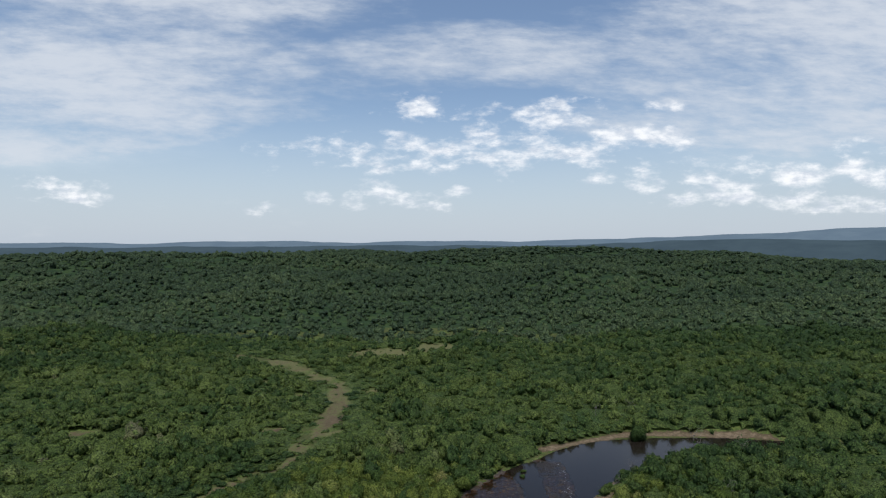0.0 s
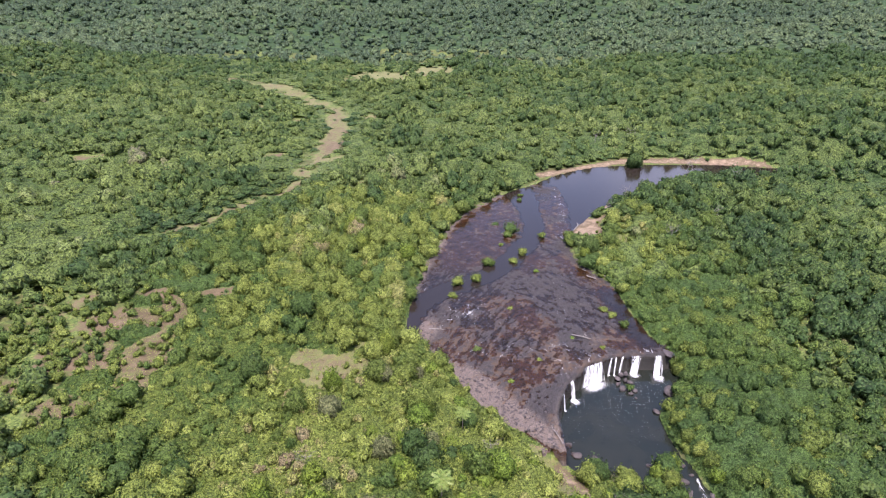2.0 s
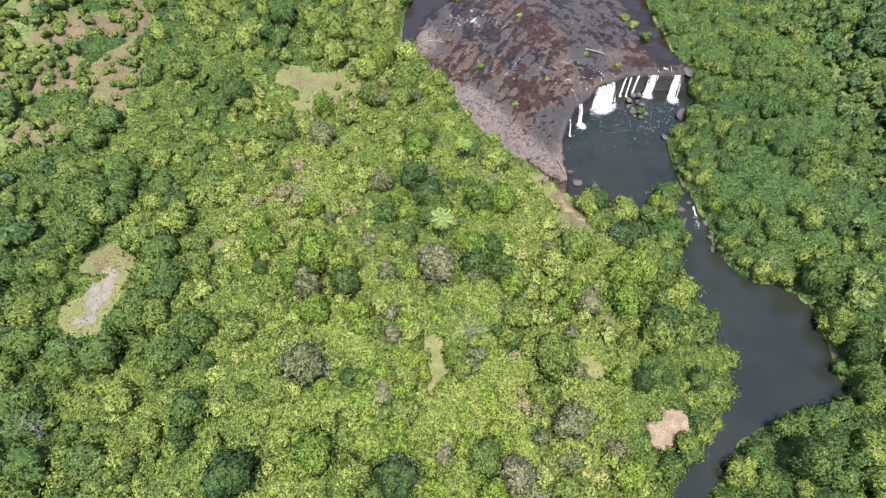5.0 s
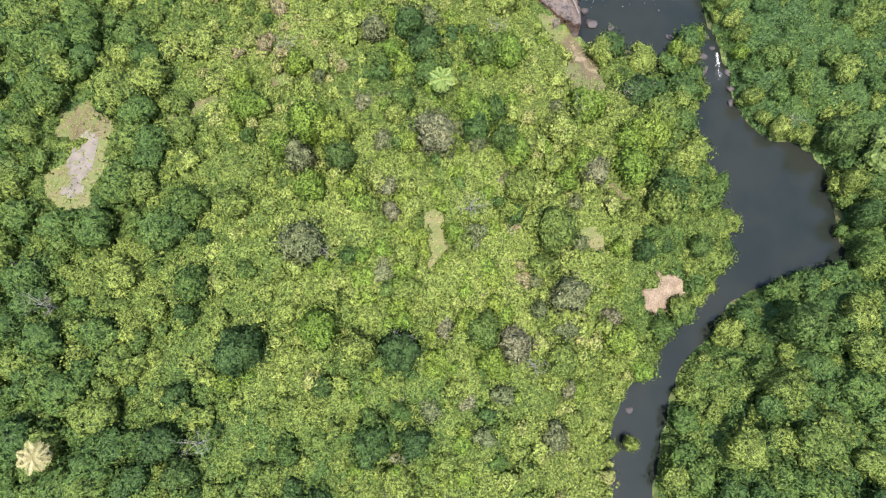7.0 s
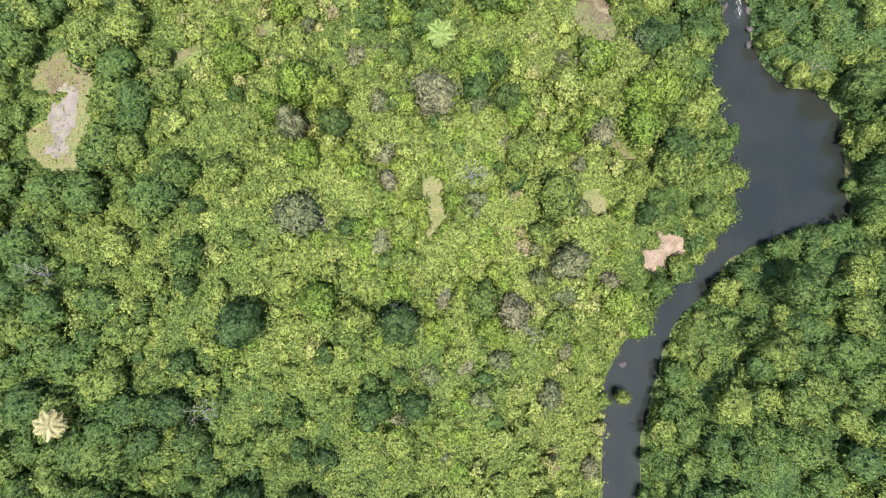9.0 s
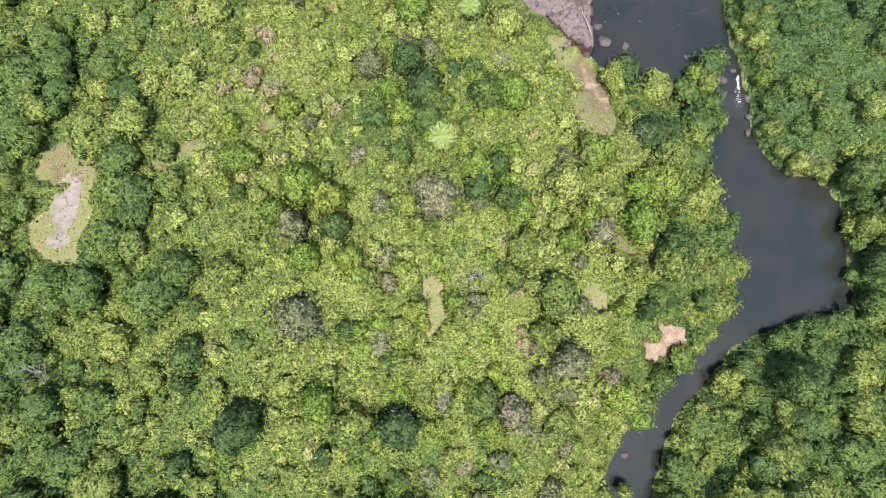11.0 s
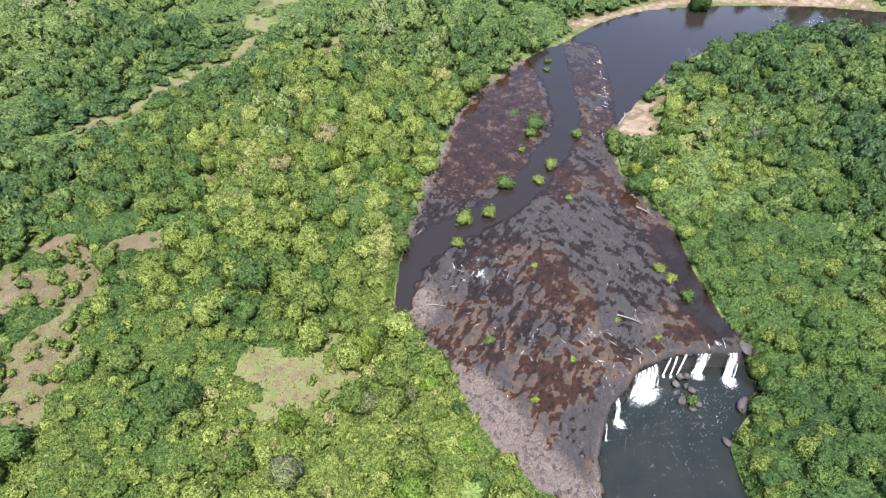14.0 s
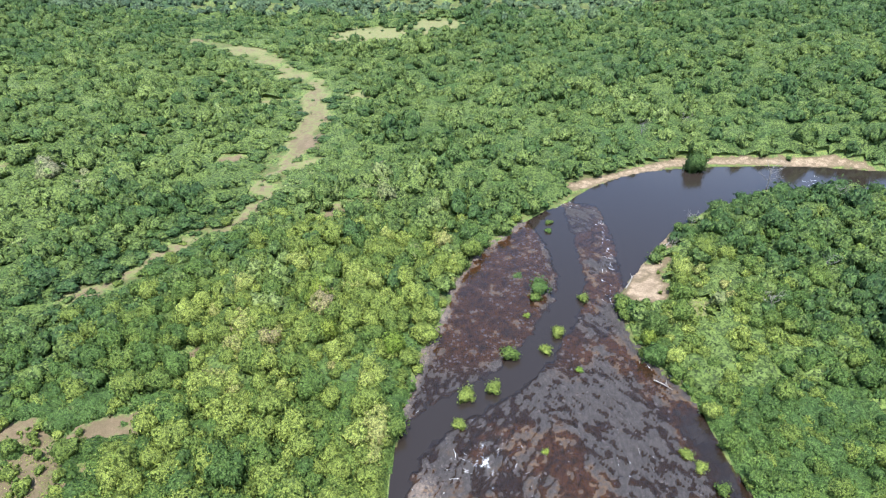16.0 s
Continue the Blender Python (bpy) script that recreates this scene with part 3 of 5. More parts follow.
def keep_faces(verts, faces, keep):
    """Only the kept faces and the points that they use."""
    faces = faces[keep]
    used = np.zeros(len(verts), bool)
    used[faces.ravel()] = True
    index = np.cumsum(used) - 1
    return used, index[faces]


def part(name, me, parent, label=""):
    ob = new(name, me)
    ob.parent = parent
    return tagged(ob, label)


def ico(level):
    bm = bmesh.new()
    bmesh.ops.create_icosphere(bm, subdivisions=level, radius=1.0)
    v = np.array([q.co[:] for q in bm.verts])
    f = np.array([[q.index for q in p.verts] for p in bm.faces])
    bm.free()
    return v, f


def tube(points, radii, sides=5):
    """Points and quads of a tapered round bar along a line."""
    points = np.array(points, float)
    verts, n = [], len(points)
    for i in range(n):
        d = points[min(i + 1, n - 1)] - points[max(i - 1, 0)]
        d /= np.linalg.norm(d) + 1e-9
        a = np.cross(d, (0.3, 0.9, 0.1) if abs(d[2]) > 0.7 else (0, 0, 1))
        a /= np.linalg.norm(a) + 1e-9
        b = np.cross(d, a)
        for k in range(sides):
            w = 2 * math.pi * k / sides
            verts.append(points[i] + radii[i] * (math.cos(w) * a + math.sin(w) * b))
    faces = [(i * sides + k, i * sides + (k + 1) % sides, (i + 1) * sides + (k + 1) % sides, (i + 1) * sides + k) for i in range(n - 1) for k in range(sides)]
    return np.array(verts), np.array(faces)


def joined(pieces):
    """Several (points, faces) made into one."""
    vs, fs, base = [], [], 0
    for v, f in pieces:
        vs.append(v)
        fs.append(np.asarray(f) + base)
        base += len(v)
    return np.concatenate(vs), np.concatenate(fs)


# ---- ground, one sheet to the skyline ----
def spaced(lo, hi, step, far_lo, far_hi, grow=1.13):
    mid = list(np.arange(lo, hi + step, step))
    up, s = [mid[-1]], step
    while up[-1] < far_hi:
        s = min(s * grow, 110)
        up.append(up[-1] + s)
    down, s = [mid[0]], step
    while down[-1] > far_lo:
        s = min(s * grow, 110)
        down.append(down[-1] - s)
    return np.array(down[:0:-1] + mid + up[1:])


gx, gy = spaced(-140, 190, 2.3, -4700, 4700), spaced(-60, 320, 2.3, -4700, 4700)
GX, GY = np.meshgrid(gx, gy, indexing="ij")
GZ = ground_height(GX, GY)
soil, grass, bare = open_ground(GX, GY)
gf = grid_faces(len(gx), len(gy))
centre = np.hypot(GX, GY - 60).ravel()[gf].mean(1)
ground = new("ground", mesh_of("ground", np.stack([GX, GY, GZ], -1).reshape(-1, 3), gf, [M_GROUND, M_CANOPY],
                               {"soil": soil, "grass": grass}, True, (centre > 600).astype(int)))
tagged(ground, "earthy forest floor with grass and bare reddish clearings", "ground", kind="structure")


def ridge(name, dist, lo, amp, seed, mat, right, label):
    """A long range of far hills with a front and a back slope."""
    az = np.radians(np.arange(-75, 75.1, 0.5))
    top = lo + amp * fbm(np.degrees(az), az * 0 + seed, 9, seed, 5) + right * sstep(np.degrees(az), 2, 36)
    rows = [(dist - 520, -20 + 0 * top), (dist - 200, top * 0.72), (dist, top), (dist + 160, top * 0.55), (dist + 300, -20 + 0 * top)]
    v = np.stack([np.stack([np.sin(az) * d, np.cos(az) * d, z], -1) for d, z in rows], 1).reshape(-1, 3)
    ob = new(name, mesh_of(name, v, grid_faces(len(az), len(rows)), mat, None, True))
    tagged(ob, label, "hills", kind="structure")


ridge("backdrop_hills", 3500, 86, 22, 31, M_HILL_A, 38, "wooded hills on the skyline with haze painted in blue-green")
ridge("backdrop_far_hills", 4400, 112, 30, 57, M_HILL_B, 78, "farthest range of hills with haze painted in pale blue")

# ---- river ----
def relief(x, y):
    """Height of the rock shelf over the water of the upper reach, with its pale and rusty parts."""
    d = -outside(x, y, UPPER)
    # slabs and grooves run with the water, which fans out over the shelf

    def turned(deg):
        c, s = math.cos(radians(deg)), math.sin(radians(deg))
        return (x - 28) * c + (y - 140) * s + 200, -(x - 28) * s + (y - 140) * c + 200

    (u1, v1), (u2, v2) = turned(-52), turned(-118)
    w = sstep(x + 0.2 * (y - 140) + 16 * fbm(x, y, 12, 65, 2), 14, 36)
    groove = w * (1 - np.abs(fbm(u1 * 0.22, v1, 1.6, 61, 4)) * 2.6) + (1 - w) * (1 - np.abs(fbm(u2 * 0.22, v2, 1.6, 62, 4)) * 2.6)
    slab = w * fbm(u1 * 0.40, v1, 3.0, 71, 4) + (1 - w) * fbm(u2 * 0.45, v2, 3.0, 72, 4) + 0.55 * fbm(x, y, 17, 73, 2)
    cell = fbm(x, y, 2.0, 77, 3)
    pools = fbm(x, y, 15, 79, 3)
    for cx, cy, a, b, deep in ((27, 115, 9, 7, 0.75), (17, 122, 6, 6, 0.5), (57, 133, 8, 6, 0.6), (29, 139, 5, 5, 0.5), (22, 105, 5, 5, 0.35)):
        pools = pools - deep * np.exp(-((x - cx) / a) ** 2 - ((y - cy) / b) ** 2)
    z = 0.03 + 0.18 * slab + 0.26 * pools - 0.34 * sstep(groove, 0.62, 0.96) + 0.16 * cell + 0.18 * fbm(x, y, 1.3, 78, 2)
    # smooth deep channel along the far side and the long quiet reach above
    chan = line_distance(x, y, [(-11, 138), (-9, 150), (0, 160), (17, 172), (27, 184), (38, 203), (42, 220), (40, 243), (38, 262)])
    z = z - 1.6 * sstep(5.6 + 2 * cell - chan, 0, 3)
    bar = line_distance(x, y, [(53, 266), (53.5, 240), (51.5, 220), (47, 200)])
    quiet = sstep(y, 200, 214) * sstep(bar + 1.5 * cell, 6.0, 9.0) * sstep(x + 0.35 * (y - 215), 42, 50)
    quiet = np.maximum(quiet, sstep(y + 0.35 * x, 284, 292))
    z = z * (1 - quiet) - 2.0 * quiet
    flats = sstep(x, -14, 6) * sstep(y, 170, 184) * sstep(chan, 5, 8) * sstep(44 - x, 0, 10) * sstep(256 - y, 0, 8)
    z = z * (1 - flats) + flats * (-0.17 + 0.45 * fbm(x, y, 2.2, 83, 3))
    side = sstep(x + 0.5 * (y - 130), 52, 62) * sstep(y, 126, 132) * sstep(d, 9, 3) * sstep(166 - y, 0, 8)
    z = z - 0.55 * side
    shoal = np.exp(-((x - 13 - 0.75 * (107 - y)) / 8) ** 2) * sstep(126 - y, 0, 10) + np.exp(-((x + 5) / 6.5) ** 2 - ((y - 137) / 9) ** 2) + 0.6 * np.exp(-((x - 50) / 4.5) ** 2 - ((y - 132) / 4) ** 2)
    z = z + 0.5 * np.clip(shoal, 0, 1)
    z = z + 0.35 * sstep(d, 2.2, -0.5)
    rim = line_distance(x, y, CREST)
    z = np.where(rim < 5, z * sstep(rim, 0, 5) + 0.12 * (1 - sstep(rim, 0, 5)) + 0.15 * cell, z)
    pale = np.clip(shoal, 0, 1) * 0.9 + 0.6 * sstep(d, 3, 0) * sstep(x, 80, 20) + 0.25 * flats * (cell > 0.15)
    z = z + 0.12 * fbm(x, y, 1.1, 87, 2) * (z > -0.6)
    rust = np.clip(flats * 0.9 + sstep(pools + 0.3 * cell, 0.14, -0.12) * 0.9, 0, 1) * sstep(z, 0.25, -0.05)
    return z, np.clip(pale, 0, 1), rust


rx, ry = np.arange(-16, 80, 0.5), np.arange(68, 300, 0.6)
RX, RY = np.meshgrid(rx, ry, indexing="ij")
RZ, pale, rust = relief(RX, RY)
d1, d2 = outside(RX, RY, UPPER), outside(RX, RY, LOWER)
# the broken step of the falls
step = 0.35 * fbm(RX, RY, 2.5, 91, 3)
RZ = np.where((d1 > -0.1 + step) & (d2 < 3.5) & (RY > 91), np.where(d1 > 0.45 + step, -7.5, -0.9 + 2.0 * step), RZ)
RZ = np.where((RY < 92) & (d1 > -0.5), np.minimum(RZ, ground_height(RX, RY) - 0.25), RZ)
# darkens the step's lip and face: wet rock, with overhang shade put in
wet_shade = sstep(d1, -0.9, 0.1) * (d2 < 4)
rf = grid_faces(len(rx), len(ry))
fd = d1.ravel()[rf].min(1)
used, rf = keep_faces(RX.ravel(), rf, fd < 1.6)
rock = new("rock_shelf", mesh_of("rock_shelf", np.stack([RX, RY, RZ], -1).reshape(-1, 3)[used], rf, M_ROCK, {"pale": pale.ravel()[used], "rust": rust.ravel()[used], "wet_shade": wet_shade.ravel()[used]}, True))
tagged(rock, "dark grooved basalt river shelf with rusty shallows", "river rock", kind="structure")


def water_sheet(name, poly, xs, ys, level, depth, label, margin=1.2):
    X, Y = np.meshgrid(xs, ys, indexing="ij")
    f = grid_faces(len(xs), len(ys))
    d = outside(X, Y, poly).ravel()
    used, f = keep_faces(X.ravel(), f, d[f].min(1) < margin)
    v = np.stack([X, Y, level(X, Y)], -1).reshape(-1, 3)[used]
    ob = new(name, mesh_of(name, v, f, M_WATER, {"depth": depth(X, Y).ravel()[used]}, True))
    tagged(ob, label, "river", kind="structure")


water_sheet("water_upper", UPPER, np.arange(-14, 280, 1.0), np.arange(68, 312, 1.0),
            lambda x, y: np.where((outside(x, y, UPPER) > -0.6) & (line_distance(x, y, CREST) < 3), -0.5, 0.0),
            lambda x, y: np.where(x > 78, 2.0, -relief(x, y)[0]), "tea-brown river water over rock and in a dark channel", -0.2)
water_sheet("water_lower", LOWER, np.arange(26, 92, 1.5), np.arange(-150, 129, 1.5), water_level, lambda x, y: 3.0 + 0 * x, "still black-brown pool and river below the falls", 3.0)


# ---- plants ----
ICO1 = ico(1)


def crown(seed, lobes, cards, size, core, flat=0.8, base=0.0, rough=0.12, up=0.1, spread=1.0):
    """A crown one unit in radius: a body of several rounded lobes down to the ground, core (around, down) points fine,
    with sprays of leaves over it. Returns points and quads of the sprays, points and triangles of the body, and normals."""
    rs = np.random.RandomState(seed)
    ang = rs.rand() * 6.28 + np.arange(lobes) * 2.399 + 0.5 * rs.rand(lobes)
    rad = spread * 0.64 * np.sqrt((np.arange(lobes) + 0.3 * rs.rand(lobes)) / max(lobes - 0.5, 1))
    cen = np.stack([np.cos(ang) * rad, np.sin(ang) * rad, flat * (0.56 + 0.26 * rs.rand(lobes) - 0.50 * rad ** 2) + base], 1)
    lr = (0.30 + 0.17 * rs.rand(lobes)) * (1.0 if lobes > 4 else 1.2) if lobes > 1 else np.array([0.85])
    mid = np.array((0, 0, 0.30 * flat + base))

    def reach(d):
        """Where the way d from the middle leaves the lobes, and which way the leaves face there."""
        c = cen - mid
        along = d @ c.T
        under = along ** 2 - (c ** 2).sum(1) + lr ** 2
        t = np.where(under > 0, along + np.sqrt(np.maximum(under, 0)), 0.26)
        k = t.argmax(1)
        far = np.maximum(t.max(1), 0.26)
        p = mid + d * far[:, None] * (1, 1, 0.96)
        n = p - cen[k]
        n /= np.linalg.norm(n, axis=1)[:, None] + 1e-9
        return p, 0.9 * n + 0.2 * d + (0, 0, up)

    d = rs.normal(size=(cards, 3))
    d[:, 2] = np.abs(d[:, 2]) * 1.0 - 0.22
    d /= np.linalg.norm(d, axis=1)[:, None]
    p, soft = reach(d)
    p = mid + (p - mid) * (0.84 + 0.30 * rs.rand(cards, 1))
    nrm = soft + 0.6 * rs.normal(size=(cards, 3)) + (0, 0, 0.3)
    nrm /= np.linalg.norm(nrm, axis=1)[:, None]
    a = np.cross(nrm, rs.normal(size=(cards, 3)))
    a /= np.linalg.norm(a, axis=1)[:, None]
    b = np.cross(nrm, a)
    s = size * (0.6 + 0.8 * rs.rand(cards))
    a, b = a * s[:, None], b * (s * 0.6)[:, None]
    v = np.stack([p - a, p - b + 0.15 * a, p + a - nrm * (0.3 * s)[:, None], p + b + 0.15 * a], 1).reshape(-1, 3)
    f = np.arange(cards * 4).reshape(-1, 4)
    soft = 0.7 * soft + 0.5 * nrm
    around, down = core
    if not around:
        soft /= np.linalg.norm(soft, axis=1)[:, None]
        return v, f, np.zeros((0, 3)), np.zeros((0, 3), int), np.repeat(soft, 4, 0)
    el = np.linspace(1.25, -0.45, down)
    W, E = np.meshgrid(np.arange(around) * 2 * math.pi / around, el, indexing="ij")
    W = W + (np.arange(down) % 2) * math.pi / around
    d = np.stack([np.cos(W) * np.cos(E), np.sin(W) * np.cos(E), np.sin(E)], -1).reshape(-1, 3)
    d = np.concatenate([d, [(0, 0, 1)]])
    hv, hn = reach(d)
    hv = mid + (hv - mid) * (0.86 + rough * (2 * rs.rand(len(hv), 1) - 1))
    foot = (np.arange(len(hv)) % down == down - 1) & (np.arange(len(hv)) < around * down)
    hv[foot] = hv[foot] * (0.8, 0.8, 0) + (0, 0, -0.02)
    i = np.arange(around)[:, None] * down + np.arange(down - 1)
    j = ((np.arange(around) + 1) % around)[:, None] * down + np.arange(down - 1)
    quads = np.stack([i, i + 1, j + 1, j], -1).reshape(-1, 4)
    cap = np.stack([np.full(around, around * down), np.arange(around) * down, ((np.arange(around) + 1) % around) * down], 1)
    hf = np.concatenate([quads[:, [0, 1, 2]], quads[:, [0, 2, 3]], cap])
    nn = np.concatenate([np.repeat(soft, 4, 0), hn])
    return v, f, hv, hf, nn / (np.linalg.norm(nn, axis=1)[:, None] + 1e-9)


def stuff_plants(name, protos, x, y, z, r, h, tint, mat, label, category):
    """Many plants in one mesh. protos: crowns to choose from."""
    rs = np.random.RandomState(len(x))
    kind, turn = rs.randint(0, len(protos), len(x)), rs.rand(len(x)) * 6.28
    V, F, T, N, base = [], [], [], [], 0
    for k, (v, f, hv, hf, *nn) in enumerate(protos):
        sel = np.nonzero(kind == k)[0]
        if not len(sel):
            continue
        pv = np.concatenate([v, hv])
        # quads split into triangles, so that one mesh holds sprays and hearts
        pf = np.concatenate([f[:, [0, 1, 2]], f[:, [0, 2, 3]], hf + len(v)]) if len(f) else hf
        c, s = np.cos(turn[sel]), np.sin(turn[sel])
        X = (pv[None, :, 0] * c[:, None] - pv[None, :, 1] * s[:, None]) * r[sel, None] + x[sel, None]
        Y = (pv[None, :, 0] * s[:, None] + pv[None, :, 1] * c[:, None]) * r[sel, None] + y[sel, None]
        Z = pv[None, :, 2] * h[sel, None] + z[sel, None]
        V.append(np.stack([X, Y, Z], -1).reshape(-1, 3))
        F.append((pf[None] + (np.arange(len(sel)) * len(pv))[:, None, None] + base).reshape(-1, 3))
        if nn:
            q = nn[0]
            N.append(np.stack([q[None, :, 0] * c[:, None] - q[None, :, 1] * s[:, None], q[None, :, 0] * s[:, None] + q[None, :, 1] * c[:, None],
                               np.repeat(q[None, :, 2], len(sel), 0)], -1).reshape(-1, 3))
        T.append(np.repeat(tint[sel], len(pv)))
        base += len(sel) * len(pv)
    ob = new(name, mesh_of(name, np.concatenate(V), np.concatenate(F), mat, {"tint": np.concatenate(T)}, True, None, np.concatenate(N) if N else None))
    return tagged(ob, label, category, kind="stuff")


def scatter(x0, x1, y0, y1, s, seed):
    """Places on a jittered grid."""
    rs = np.random.RandomState(seed)
    X, Y = np.meshgrid(np.arange(x0, x1, s), np.arange(y0, y1, s * 0.9), indexing="ij")
    X = X + (np.arange(X.shape[1]) % 2) * s * 0.5
    X, Y = X + (rs.rand(*X.shape) - 0.5) * s * 1.3, Y + (rs.rand(*Y.shape) - 0.5) * s * 1.3
    return X.ravel(), Y.ravel(), rs


def dry(x, y, room=0.5):
    return (outside(x, y, UPPER) > room) & (outside(x, y, LOWER) > room)


def in_sight(x, y, spare=45):
    return np.abs(x) < 0.80 * np.maximum(y + 26, 0) + spare


NEAR_TREES = [crown(10 + i, 9, 180, 0.085, (12, 6), 0.95) for i in range(8)]
FULL_TREES = [crown(30 + i, 7, 52, 0.13, (10, 5), 0.95, up=0.25) for i in range(8)]
NEAR_BUSHES = [crown(40 + i, 5, 38, 0.15, (8, 4), 1.0, up=0.2) for i in range(8)]
MID_TREES = [crown(60 + i, 6, 24, 0.19, (8, 4), 0.95, up=0.4) for i in range(8)]
FAR_TREES = [crown(80 + i, 4, 1, 0.3, (7, 3), 1.0, rough=0.14, up=0.8) for i in range(8)]

# near woodland: scrub on the low hill and by the clearings, taller trees elsewhere
nx_, ny_, rs = scatter(-135, 165, -75, 265, 2.55, 5)
d_up, d_lo = outside(nx_, ny_, UPPER), outside(nx_, ny_, LOWER)
_, ngrass, nbare = open_ground(nx_, ny_)
scrub = sstep(48 - nx_, 0, 22) * sstep(150 - ny_, 0, 40) * sstep(ny_ + 0.28 * nx_, -44, -8) * (1 - 0.8 * sstep(-nx_ - 0.5 * np.maximum(ny_ - 60, 0), 38, 56))
scrub = np.clip(scrub + 0.8 * sstep(-nx_, 52, 70) * sstep(ny_, 78, 95) * sstep(175 - ny_, 0, 20) + 0.95 * np.exp(-((nx_ - 76) / 17) ** 4 - ((ny_ - 192) / 38) ** 4) + 0.35 * fbm(nx_, ny_, 30, 15), 0, 1)
tall = (rs.rand(len(nx_)) > 0.06 + 0.80 * scrub) & (rs.rand(len(nx_)) < 0.56)
small = ~tall & (rs.rand(len(nx_)) < 0.24 + 0.60 * scrub)
nr = np.where(tall, 1.9 + 3.2 * rs.rand(len(nx_)) ** 2.2, 0.9 + 2.0 * rs.rand(len(nx_)) ** 1.6)
nr = np.where(small & (nbare > 0.4), np.where(nx_ < -76, 0.85, 0.5) * nr, nr)
side = (nx_ > 58) & (nx_ < 112) & (ny_ > 55) & (ny_ < 205)
nr = np.where(tall & side, nr * 0.74, nr)
tall = tall | (side & ~tall & ~small & (rs.rand(len(nx_)) < 0.4))
ok = (tall | small) & (rs.rand(len(nx_)) > nbare * (1.02 - np.where(nx_ < -76, 0.45, 0.20) * small)) & (d_up > 0.2 + 0.3 * nr) & (d_lo > 0.15 + 0.3 * np.maximum(nr - 2, 0))
ok &= np.hypot((nx_ + 68.3) / (4.0 + 0.7 * nr), (ny_ - 50) / (8.5 + 0.7 * nr)) > 1
ok &= in_sight(nx_, ny_, 60) | (np.abs(nx_) < 100)
nx_, ny_, nr, tall, scrub = nx_[ok], ny_[ok], nr[ok], tall[ok], scrub[ok]
nz = ground_height(nx_, ny_) - 0.15
bank = np.minimum(np.abs(outside(nx_, ny_, UPPER)), np.abs(outside(nx_, ny_, LOWER)))
nh = np.where(tall, nr * (1.35 + 0.6 * rs.rand(len(nx_))) * (0.75 + 0.25 * sstep(bank, 2, 14)), nr * (0.9 + 0.9 * rs.rand(len(nx_))))
nh = nh * (0.35 + 0.65 * sstep(line_distance(nx_, ny_, TRACK), 5, 26))
# scrub is lighter by nature; brightness opposite the sun is added to its tint
ntint = np.clip(0.44 + 0.34 * fbm(nx_, ny_, 14, 21, 2) + (0.90 - 0.14 * scrub) * (rs.rand(len(nx_)) - 0.5) + 0.40 * scrub - 0.10 * tall - 0.22 * sstep(-nx_, 70, 85) * sstep(ny_, 150, 170) + 0.22 * sstep(-nx_, -12, 6) * sstep(ny_, 105, 130) * sstep(nx_ + 75, 0, 20) - 0.24 * sstep(nx_, 60, 75) * sstep(ny_, 60, 90) - 0.14 * sstep(nx_, 85, 120) - 0.3 * sstep(-nx_, 36, 60) * sstep(85 - ny_, 0, 20) - 0.22 * sstep(-nx_, 34, 52) * sstep(ny_, 70, 85) * sstep(170 - ny_, 0, 30) + 0.20 * np.exp(-((nx_ - 20) / 26) ** 2 - ((ny_ - 48) / 30) ** 2) - 0.20 * sstep(-nx_, 42, 60) * sstep(ny_, 66, 88) * sstep(170 - ny_, 0, 30) - 0.14 * sstep(nx_, 38, 50) * sstep(14 - ny_, 0, 12) - 0.08 * sstep(-ny_, -8, 14), 0, 1)
# the plants that the path passes nearest are things of their own
gap = np.hypot(nx_, np.maximum(np.abs(ny_ - 35) - 35, 0))
order = np.argsort(gap)
own_tall, own_small = order[tall[order]][:300], order[~tall[order]][:300]
own = np.zeros(len(nx_), bool)
own[own_tall] = own[own_small] = True
a, b = tall & ~own, ~tall & ~own
deep = tall & ~own & ((ny_ + 70 * (rs.rand(len(nx_)) - 0.5) > 225) | (np.abs(nx_ - 5) + 40 * (rs.rand(len(nx_)) - 0.5) > 100))
a &= ~deep
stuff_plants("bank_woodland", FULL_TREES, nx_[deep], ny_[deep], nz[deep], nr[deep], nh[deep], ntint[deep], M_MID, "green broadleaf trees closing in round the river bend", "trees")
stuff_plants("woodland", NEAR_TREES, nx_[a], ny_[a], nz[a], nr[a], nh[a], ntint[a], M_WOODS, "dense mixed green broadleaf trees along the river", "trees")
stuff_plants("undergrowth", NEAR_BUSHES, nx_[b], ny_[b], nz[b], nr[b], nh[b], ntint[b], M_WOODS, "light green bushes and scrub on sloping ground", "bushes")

# middle distance
mx, my, rs = scatter(-640, 660, 100, 640, 6.9, 6)
ok = in_sight(mx, my, 40) & ~((mx > -135) & (mx < 165) & (my > -75) & (my < 265)) & (my < 585 + 60 * fbm(mx, my, 40, 28)) & dry(mx, my, 2.0)
ax_, ay_, _ = scatter(-215, 235, -190, 250, 10.0, 19)
aok = ~((ax_ > -135) & (ax_ < 165) & (ay_ > -75) & (ay_ < 265)) & ~(in_sight(ax_, ay_, 40) & (ay_ > 100)) & dry(ax_, ay_, 2.0)
mx, my = np.concatenate([mx[ok], ax_[aok]]), np.concatenate([my[ok], ay_[aok]])
_, _, mb = open_ground(mx, my)
ok = rs.rand(len(mx)) > mb * 0.93
mx, my, mb = mx[ok], my[ok], mb[ok]
